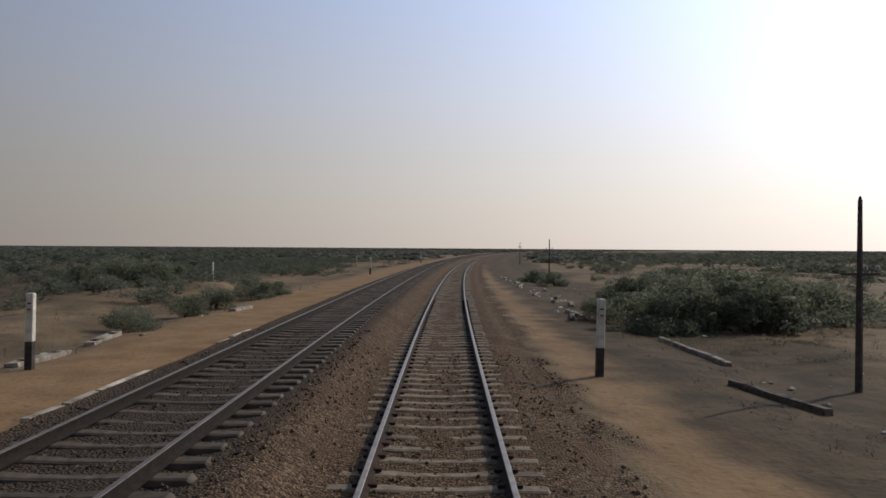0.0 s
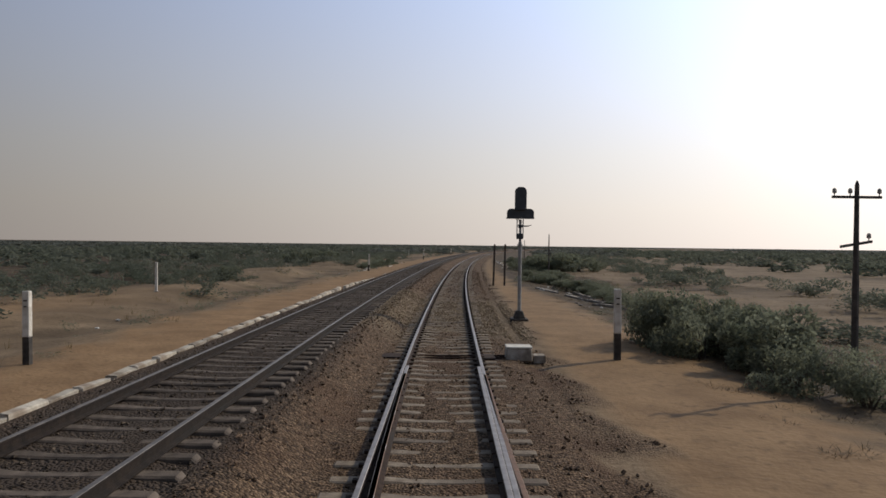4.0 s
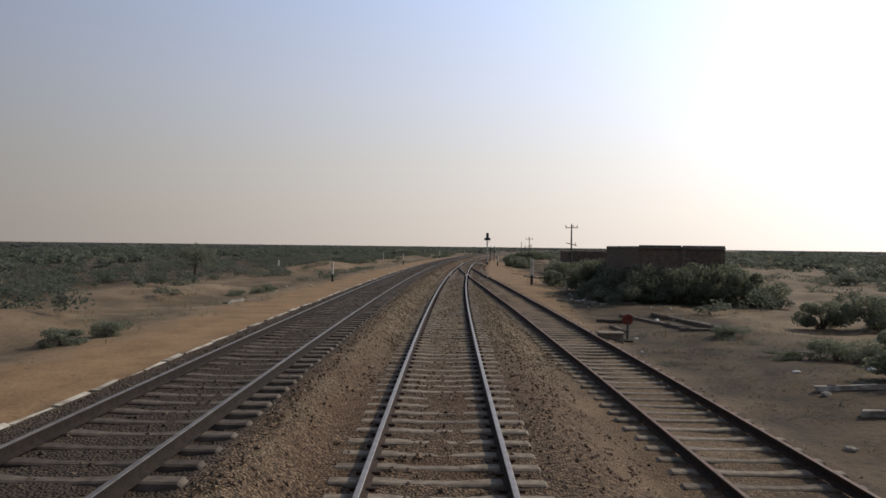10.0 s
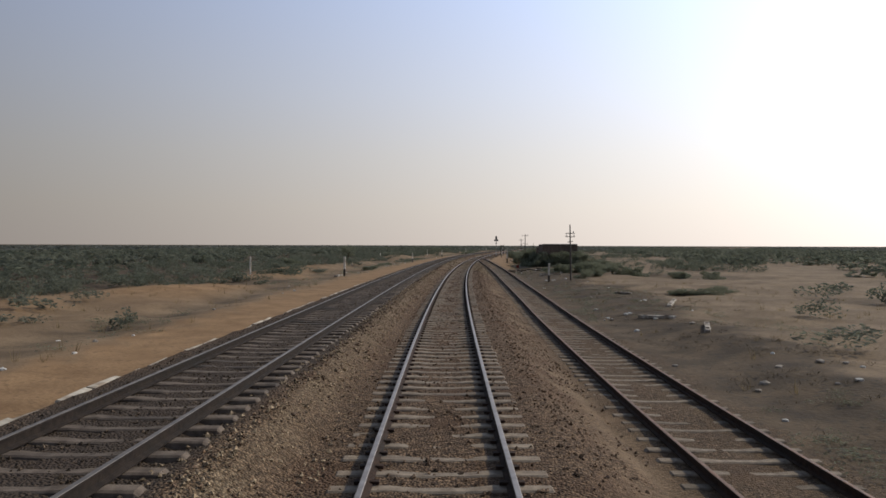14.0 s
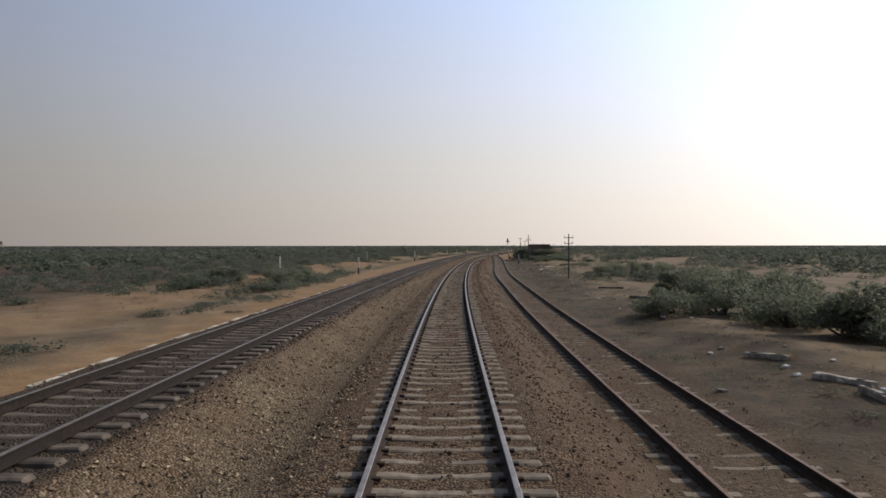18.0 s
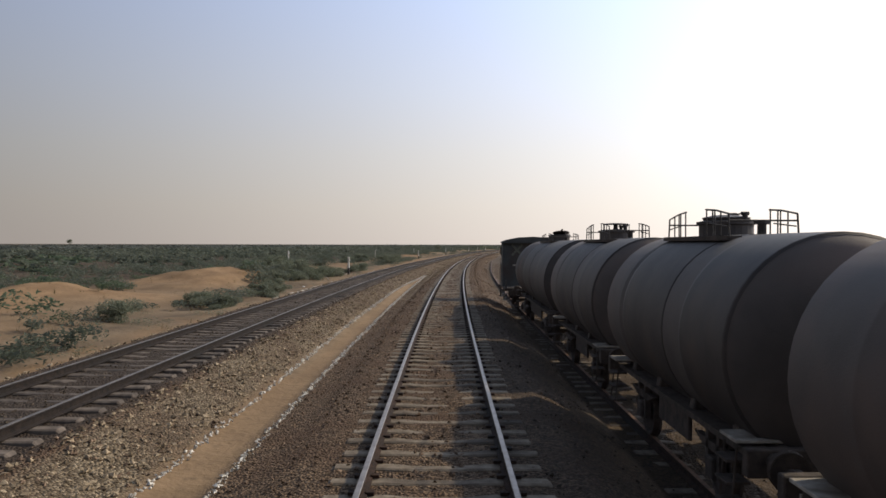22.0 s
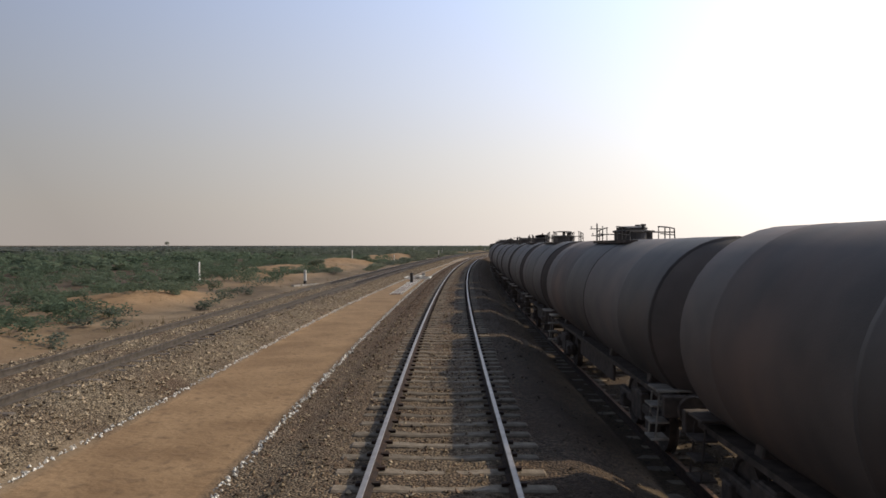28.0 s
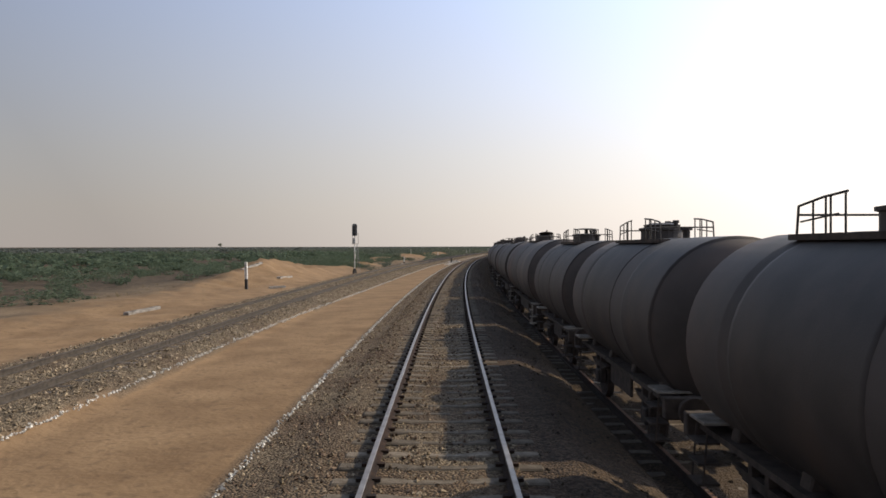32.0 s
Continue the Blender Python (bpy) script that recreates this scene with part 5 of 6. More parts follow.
ruin(-69.5, -61.0, 12.3, 17.8, 2.28, "dark roofless mud-brick shell with worn wall tops")

# ---- brake van and tank wagons ----


def wheelset(parent, y, side_x=GAUGE):
    ax = part("axle", tube(B(), (-1.0, y, 0.46), (1.0, y, 0.46), 0.07, sides=10), FRAME, parent)
    for x in (-side_x, side_x):
        w = B()
        prof = [(0.1, -0.09), (0.14, -0.09), (0.15, -0.04), (0.38, -0.03), (0.40, -0.065), (0.455, -0.065), (0.455, 0.045), (0.485, 0.05), (0.485, 0.075), (0.40, 0.075), (0.38, 0.02), (0.14, 0.03), (0.12, 0.06)]
        lathe(w, prof if x < 0 else [(r, -h) for r, h in prof[::-1]], 20)
        part("wheel", w, FRAME, ax, m=Matrix.Translation((x, y, 0.46)) @ Matrix.Rotation(radians(90), 4, "Y"))


def buffers(parent, y, way):
    for x in (-0.98, 0.98):
        bm = B()
        tube(bm, (x, y, 1.05), (x, y + way * 0.3, 1.05), 0.1, 0.09, 12)
        tube(bm, (x, y + way * 0.28, 1.05), (x, y + way * 0.42, 1.05), 0.06, 0.06, 12)
        tube(bm, (x, y + way * 0.42, 1.05), (x, y + way * 0.46, 1.05), 0.22, 0.2, 16)
        part("buffer", bm, FRAME, parent)
    bm = B()
    tube(bm, (0, y, 1.0), (0, y + way * 0.45, 0.95), 0.045)
    tube(bm, (0, y + way * 0.4, 0.98), (0, y + way * 0.42, 0.62), 0.035)
    part("coupling", bm, FRAME, parent)


def tank_wagon(length, bogies, lid, variant, tall=False):
    """A tank wagon of that length over its ends; z is counted from the rail head."""
    label = "sooty bogie oil tank wagon with a roof hatch and railings" if bogies else "sooty four-wheeled oil tank wagon with a roof hatch and railings"
    w = empty("tank_wagon", Matrix(), label, "tank wagon", "tank wagon train")
    half, r, cz = length / 2 - 0.5, 1.46 if tall else 1.40, 2.25 if tall else 2.19
    L = half - 0.28
    prof = [(0.02, -L - 0.34), (0.5, -L - 0.31), (0.9, -L - 0.23), (1.22, -L - 0.1), (r - 0.05, -L + 0.02), (r, -L + 0.12), (r, -L + 1.2)]
    prof += [(r + 0.004, -L + 1.22), (r + 0.004, -L + 1.27), (r, -L + 1.29), (r, 0.0)]
    prof += [(q, -h) for q, h in prof[-2::-1]]
    part("tank", lathe(B(), prof, 44, "Y", (0, 0, cz)), TANK, w, smooth_faces=True)
    # oil spilt down from the dome; the darker end that faces along the train
    for y0, y1, name, tone in ((-1.15 - 0.2 * variant, 1.35, "spill_band", "dark oil spill below the dome"), (-L + 0.06, -L + (2.3 if bogies else 1.7) + 0.2 * variant, "soot_band", "darker band round one tank end")):
        bm = lathe(B(), [(r + 0.003, y0), (r + 0.006, y0 + 0.08), (r + 0.006, (y0 + y1) / 2), (r + 0.006, y1 - 0.08), (r + 0.003, y1)], 44, "Y", (0, 0, cz))
        part(name, bm, TANK_BAND, w, tone, smooth_faces=True)
    top = cz + r
    dome = part("dome", lathe(B(), [(0.43, top - 0.15), (0.43, top + 0.17), (0.47, top + 0.18), (0.47, top + 0.22), (0.3, top + 0.25), (0.05, top + 0.26)], 24), TANK, w, "round filling dome")
    bm = B()
    if lid == 0:      # open lid, tipped up
        lathe(bm, [(0.33, 0), (0.35, 0.03), (0.2, 0.055), (0.03, 0.06)], 20)
        block(bm, -0.03, 0.03, -0.42, 0.3, 0.055, 0.085)
        for v in bm.verts:
            v.co = Matrix.Translation((0.05, -0.12, top + 0.30)) @ Matrix.Rotation(radians(-13), 4, "X") @ v.co
        tube(bm, (0.05, 0.2, top + 0.2), (0.05, 0.2, top + 0.34), 0.03, sides=6)
    elif lid == 1:    # lid raised flat on a stem
        lathe(bm, [(0.33, top + 0.385), (0.34, top + 0.41), (0.18, top + 0.425)], 18)
        tube(bm, (0, 0, top + 0.2), (0, 0, top + 0.39), 0.06)
        for y in (-0.2, 0.2):
            tube(bm, (0, y, top + 0.2), (0, y * 0.5, top + 0.39), 0.03, sides=6)
    else:             # lid closed
        lathe(bm, [(0.36, top + 0.24), (0.38, top + 0.29), (0.2, top + 0.33)], 18)
    part("hatch", bm, TANK_BAND, dome, "round hatch lid")
    for y in (-0.3, 0.24):
        bm = B()
        tube(bm, (0.2, y, top + 0.2), (0.2, y, top + 0.36), 0.045)
        tube(bm, (0.14, y, top + 0.35), (0.26, y, top + 0.35), 0.03)
        part("valve", bm, IRON, dome)
    bm = B()
    tube(bm, (0.1, -1.25, top - 0.05), (0.1, -1.25, top + 0.16), 0.07)
    tube(bm, (0.1, -1.25, top + 0.15), (0.1, -1.25, top + 0.2), 0.12)
    part("valve", bm, IRON, dome)
    reach = 1.6 if not bogies else 1.85
    for x in (-0.46, 0.46):
        part("catwalk", block(B(), x - 0.14, x + 0.14, -reach, reach, top - 0.09, top - 0.02), FRAME, w)
    high = (0.31, 0.33, 0.28)[variant] + (0.0 if bogies else 0.07)
    for x in (-0.5, 0.5):
        for way in (-1, 1):
            pts = [(0.52, high), (reach - 0.6, high - 0.03), (reach - 0.05, high * 0.75), (reach, -0.05)]
            bm = B()
            for (a, za), (b, zb) in zip(pts, pts[1:]):
                tube(bm, (x, way * a, top + za), (x, way * b, top + zb), 0.015, sides=6)
            part("hand_rail", bm, IRON, w, "thin bent iron hand rail")
            for y in (0.56, (reach + 0.3) / 2, reach - 0.75, reach - 0.38):
                z = float(np.interp(y, [q[0] for q in pts], [q[1] for q in pts]))
                part("railing_post", tube(B(), (x, way * y, top - 0.1), (x, way * y, top + z), 0.012, sides=6), IRON, w)
            if variant != 2:
                part("lower_rail", tube(B(), (x, way * 0.7, top + high * 0.45), (x, way * (reach - 0.1), top + high * 0.3), 0.011, sides=6), IRON, w)
    for way in (-1, 1):
        part("end_rail", tube(B(), (-0.5, way * (reach - 0.05), top + high * 0.5), (0.5, way * (reach - 0.05), top + high * 0.5), 0.014, sides=6), IRON, w)
    # underframe
    part("deck", block(B(), -1.12, 1.12, -half + 0.1, half - 0.1, 0.98, 1.06), FRAME, w)
    for x in (-1.0, 1.0):
        part("valance", block(B(), x - 0.03, x + 0.03, -half * (0.30 if bogies else 0.22), half * (0.30 if bogies else 0.22), 0.55, 1.0, 0.01), FRAME, w, "deep oily side plate")
    for x in (-0.78, 0.78):
        part("sole_bar", block(B(), x - 0.06, x + 0.06, -half, half, 0.9, 1.16, 0.01), FRAME, w)
    for y in (-half, half):
        way = 1 if y > 0 else -1
        beam_ = part("headstock", block(B(), -1.28, 1.28, y - 0.08, y + 0.08, 0.86, 1.18, 0.015), FRAME, w)
        part("end_platform", block(B(), -1.3, -0.7, y - way * 0.5 - 0.28, y - way * 0.5 + 0.28, 1.175, 1.215, 0.008), PALE if variant != 2 else FRAME, w, "pale footplate board")
        buffers(w, y, way)
        bm = B()
        for k in range(3):
            block(bm, -1.36, -1.08, y - way * 0.55 - 0.2, y - way * 0.55 + 0.2, 0.42 + 0.26 * k - 0.015, 0.42 + 0.26 * k + 0.015)
        for q in (-0.2, 0.2):
            tube(bm, (-1.3, y - way * 0.55 + q, 0.42), (-1.24, y - way * 0.55 + q, 1.1), 0.015, sides=6)
        part("steps", bm, PALE if variant == 0 else FRAME, w, "worn side steps")
    for y in (-half * 0.72, -half * 0.25, half * 0.25, half * 0.72):
        part("saddle", block(B(), -1.05, 1.05, y - 0.12, y + 0.12, 0.95, 1.45, 0.02, 0.9), FRAME, w)
    bm = B()
    tube(bm, (-0.3, -0.5, 0.8), (-0.3, 0.8, 0.8), 0.16)
    tube(bm, (0, -0.2, 0.55), (0, -0.2, 1.0), 0.13)
    tube(bm, (0, -half * 0.7, 0.55), (0, half * 0.7, 0.55), 0.025)
    part("brake_gear", bm, FRAME, w)
    centres = (-half * 0.66, half * 0.66)
    if bogies:
        for c in centres:
            bm = B()
            for x in (-1.05, 1.05):
                block(bm, x - 0.06, x + 0.06, c - 1.35, c + 1.35, 0.5, 0.66, 0.02)
                block(bm, x - 0.08, x + 0.08, c - 0.35, c + 0.35, 0.34, 0.82, 0.02)
            block(bm, -1.1, 1.1, c - 0.22, c + 0.22, 0.55, 0.85, 0.02)
            bg = part("bogie", bm, FRAME, w)
            for q in (-0.95, 0.95):
                wheelset(bg, c + q)
                for x in (-1.08, 1.08):
                    part("axle_box", block(B(), x - 0.1, x + 0.1, c + q - 0.14, c + q + 0.14, 0.34, 0.6, 0.02), FRAME, bg)
    else:
        for c in (-1.95, 1.95):
            wheelset(w, c)
            for x in (-1.0, 1.0):
                bm = B()
                block(bm, x - 0.1, x + 0.1, c - 0.15, c + 0.15, 0.33, 0.62, 0.02)
                for q in (-0.22, 0.22):
                    block(bm, x - 0.05, x + 0.05, c + q - 0.05, c + q + 0.05, 0.35, 0.95)
                part("axle_box", bm, FRAME, w)
                bm = B()
                for k in range(4):
                    block(bm, x - 0.05, x + 0.05, c - 0.75 + 0.1 * k, c + 0.75 - 0.1 * k, 0.78 - 0.03 * k, 0.805 - 0.03 * k)
                part("leaf_spring", bm, FRAME, w)
    # the dome and its walk stand a little off the middle
    for o in w.children:
        if o.name.split(".")[0] in ("dome", "catwalk", "hand_rail", "railing_post", "lower_rail", "end_rail", "spill_band"):
            o.location.y += OFF
    return w


OFF = 0.6
LINKS = [-316.9, -329.9, -338.2, -345.9, -359.5, -373.8, -388.2, -402.8, -410.7, -419.2, -427.7, -436.4, -450.6, -464.6, -479.4, -493.3, -507.3, -515.9, -524.7, -533.2, -541.8]
_kinds = {}
for n, (a, b) in enumerate(zip(LINKS, LINKS[1:])):
    size = a - b
    long_one = size > 11
    key = (long_one, (0, 1, 2)[n % 3], 1 if not long_one else (0 if n % 2 else 2), a in (-359.5, -373.8, -450.6, -464.6, -479.4, -493.3))
    mid = (a + b) / 2 - OFF
    at = M(mid, float(side_d(mid)), float(side_z(mid)))
    if key not in _kinds:
        w = _kinds[key] = tank_wagon(14.0 if long_one else 8.5, *key)
        w.matrix_world = at
    else:
        w = copy_thing(_kinds[key], at)
    w.scale = (1, size / (14.0 if long_one else 8.5), 1)

van = empty("brake_van", M(-314.0, 4.5, -0.66), "dark brake van with arched roof and faded painted crosses", "brake van")
part("body", block(B(), -1.58, 1.58, -0.5, 0.6, 1.1, 3.5, 0.02), VAN, van)
bm = B()
arch = [(-1.63, 3.43), (-1.60, 3.51), (-1.38, 3.60), (-0.75, 3.73), (0, 3.77), (0.75, 3.73), (1.38, 3.60), (1.60, 3.51), (1.63, 3.43)]
fr = [bm.verts.new((x, -0.75, z)) for x, z in arch]
bk = [bm.verts.new((x, 0.82, z)) for x, z in arch]
for k in range(len(arch) - 1):
    bm.faces.new((fr[k], fr[k + 1], bk[k + 1], bk[k]))
bm.faces.new(fr)
bm.faces.new(bk)
bm.faces.new((fr[0], bk[0], bk[-1], fr[-1]))
bmesh.ops.recalc_face_normals(bm, faces=bm.faces)
part("roof", bm, VAN, van, "dark arched roof")
for x in (-0.8, 0.84):
    for tilt in (44, -44):
        part("cross_stroke", block(B(), -0.06, 0.06, -0.006, 0.006, -0.4, 0.4), MARK, van, "faded pale painted cross stroke", m=Matrix.Translation((x, -0.508 - 0.003 * (tilt > 0), 3.05)) @ Matrix.Rotation(radians(tilt), 4, "Y"))
part("letter_bar", block(B(), -1.04, -0.57, -0.512, -0.502, 2.2, 2.28), PALE, van)
for x in (-1.54, -0.02, 1.54):
    part("corner_post", block(B(), x - 0.05, x + 0.05, -0.53, -0.5, 1.1, 3.46), VAN, van)
part("waist_rail", block(B(), -1.5, 1.5, -0.525, -0.5, 1.98, 2.05), VAN, van)
for x in (-1.52, 1.52):
    part("roof_stay", tube(B(), (x, 0.74, 3.2), (x, 0.76, 3.48), 0.02, sides=6), IRON, van)
part("side_lamp", block(tube(B(), (-1.55, 0.72, 3.1), (-1.55, 0.86, 3.1), 0.06, 0.06, 10), -1.64, -1.48, 0.62, 0.76, 2.8, 3.22, 0.02), FRAME, van)
part("floor", block(B(), -1.58, 1.58, -2.4, 2.3, 0.98, 1.1, 0.01), FRAME, van)
for k in range(9):
    part("floor_plank", block(B(), -1.5 + 0.33 * k, -1.2 + 0.33 * k, -2.38, -0.56, 1.102, 1.125, 0.005), WOOD, van, "dusty grey floor plank")
for end in (2.22, -2.3):
    way = 1 if end > 0 else -1
    bm = B()
    for x in (-1.5, 1.5):
        for y in (end, end - 0.25 * way):
            part("railing_post", block(B(), x - 0.035, x + 0.035, y - 0.035, y + 0.035, 1.1, 2.3 if way > 0 else 1.5), IRON, van)
        if way > 0:
            part("hand_rail", tube(B(), (x, 0.6, 2.2), (x, end, 2.3), 0.032), IRON, van)
            part("hand_rail", tube(B(), (x, 0.6, 1.65), (x, end - 0.25, 1.65), 0.018), IRON, van)
            part("lamp_iron", tube(B(), (x * 1.05, end + 0.12, 0.7), (x * 1.05, end + 0.12, 2.0), 0.014), IRON, van)
    if way > 0:
        for z, r in ((2.3, 0.032), (1.65, 0.02)):
            part("hand_rail", tube(B(), (-1.5, end, z), (1.5, end, z), r), IRON, van)
    bm = B()
    for k in range(2):
        block(bm, -1.62, -1.25, end - way * 0.75 - 0.3, end - way * 0.75 + 0.3, 0.45 + 0.3 * k, 0.48 + 0.3 * k)
    for y in (-0.25, 0.25):
        tube(bm, (-1.58, end - way * 0.75 + y, 0.45), (-1.54, end - way * 0.75 + y, 1.0), 0.016, sides=6)
    part("steps", bm, PALE if way < 0 else FRAME, van, "worn footsteps")
for x in (-0.78, 0.78):
    part("sole_bar", block(B(), x - 0.06, x + 0.06, -2.4, 2.3, 0.74, 0.98), FRAME, van)
for c in (-1.4, 1.3):
    wheelset(van, c)
    for x in (-1.0, 1.0):
        part("axle_box", block(B(), x - 0.1, x + 0.1, c - 0.15, c + 0.15, 0.33, 0.8, 0.02), FRAME, van)
for y, way in ((-2.4, -1), (2.3, 1)):
    part("headstock", block(B(), -1.4, 1.4, y - 0.08, y + 0.08, 0.72, 0.98, 0.015), FRAME, van)
    buffers(van, y, way)

# ---- plants ----


def leaves(points, size, rs, per_up=0.6):
    """A small bent leaf spray, two triangles, at each point, turned at random."""
    n = len(points)
    a = rs.normal(size=(n, 3))
    a[:, 2] *= per_up
    a /= np.linalg.norm(a, axis=1, keepdims=True)
    b = np.cross(a, rs.normal(size=(n, 3)))
    b /= np.linalg.norm(b, axis=1, keepdims=True) + 1e-9
    k = (size * rs.uniform(0.6, 1.3, n))[:, None]
    p = points
    v = np.stack([p - a * k, p + b * k * 0.42 + a * k * 0.1, p + a * k, p - b * k * 0.42 - a * k * 0.1], 1).reshape(-1, 3)
    return v, np.arange(n * 4).reshape(n, 4)


def soft_normals(v, rx, rz):
    """Leaf normals that lean outwards from the crown's heart, so that a crown is shaded as one soft mass."""
    n = v / np.array([rx, rx, rz]) - np.array([0, 0, 0.15])
    n /= np.linalg.norm(n, axis=-1, keepdims=True) + 1e-9
    n = n + np.array([0, 0, 0.35])
    return n / (np.linalg.norm(n, axis=-1, keepdims=True) + 1e-9)


def clump_points(rs, n, rx, rz, lumps=7):
    """Points through a lumpy, open crown that comes down to the ground."""
    c = np.stack([np.clip(rs.normal(0, 0.42 * rx, lumps), -0.6 * rx, 0.6 * rx), np.clip(rs.normal(0, 0.42 * rx, lumps), -0.6 * rx, 0.6 * rx), rs.uniform(0.12, 0.66, lumps) * rz], -1)
    r = rs.uniform(0.28, 0.55, lumps)
    w = rs.randint(0, lumps, n)
    dirs = rs.normal(size=(n, 3))
    dirs /= np.linalg.norm(dirs, axis=1, keepdims=True)
    q = c[w] + dirs * (r[w] * rs.uniform(0.35, 1.0, n) ** 0.6)[:, None] * np.array([rx, rx, rz * 0.62])
    q[:, 2] = np.clip(np.abs(q[:, 2]), 0.02, rz * 1.05)
    return q


def bush(seed, rx, rz, n, leaf, material=LEAF):
    rs = np.random.RandomState(seed)
    b = empty("scrub_bush", Matrix(), "dusty olive-green thorn scrub bush on sand", "bush", "scrub bushes")
    q = clump_points(rs, n, rx, rz, 9)
    v, f = leaves(q, leaf, rs)
    hang("crown", mesh_of("crown", v, f, [material], normals=soft_normals(v, rx, rz)), b)
    bm = B()
    for k in range(9):
        tip = q[rs.randint(n)]
        mid = Vector(tip) * 0.5 + Vector((rs.normal(0, 0.08), rs.normal(0, 0.08), 0.12))
        tube(bm, (rs.normal(0, 0.07), rs.normal(0, 0.07), -0.1), mid, 0.035, 0.02, 5)
        tube(bm, mid, tip, 0.02, 0.006, 5)
    part("trunk", bm, BARK, b, "grey bare stems")
    return b


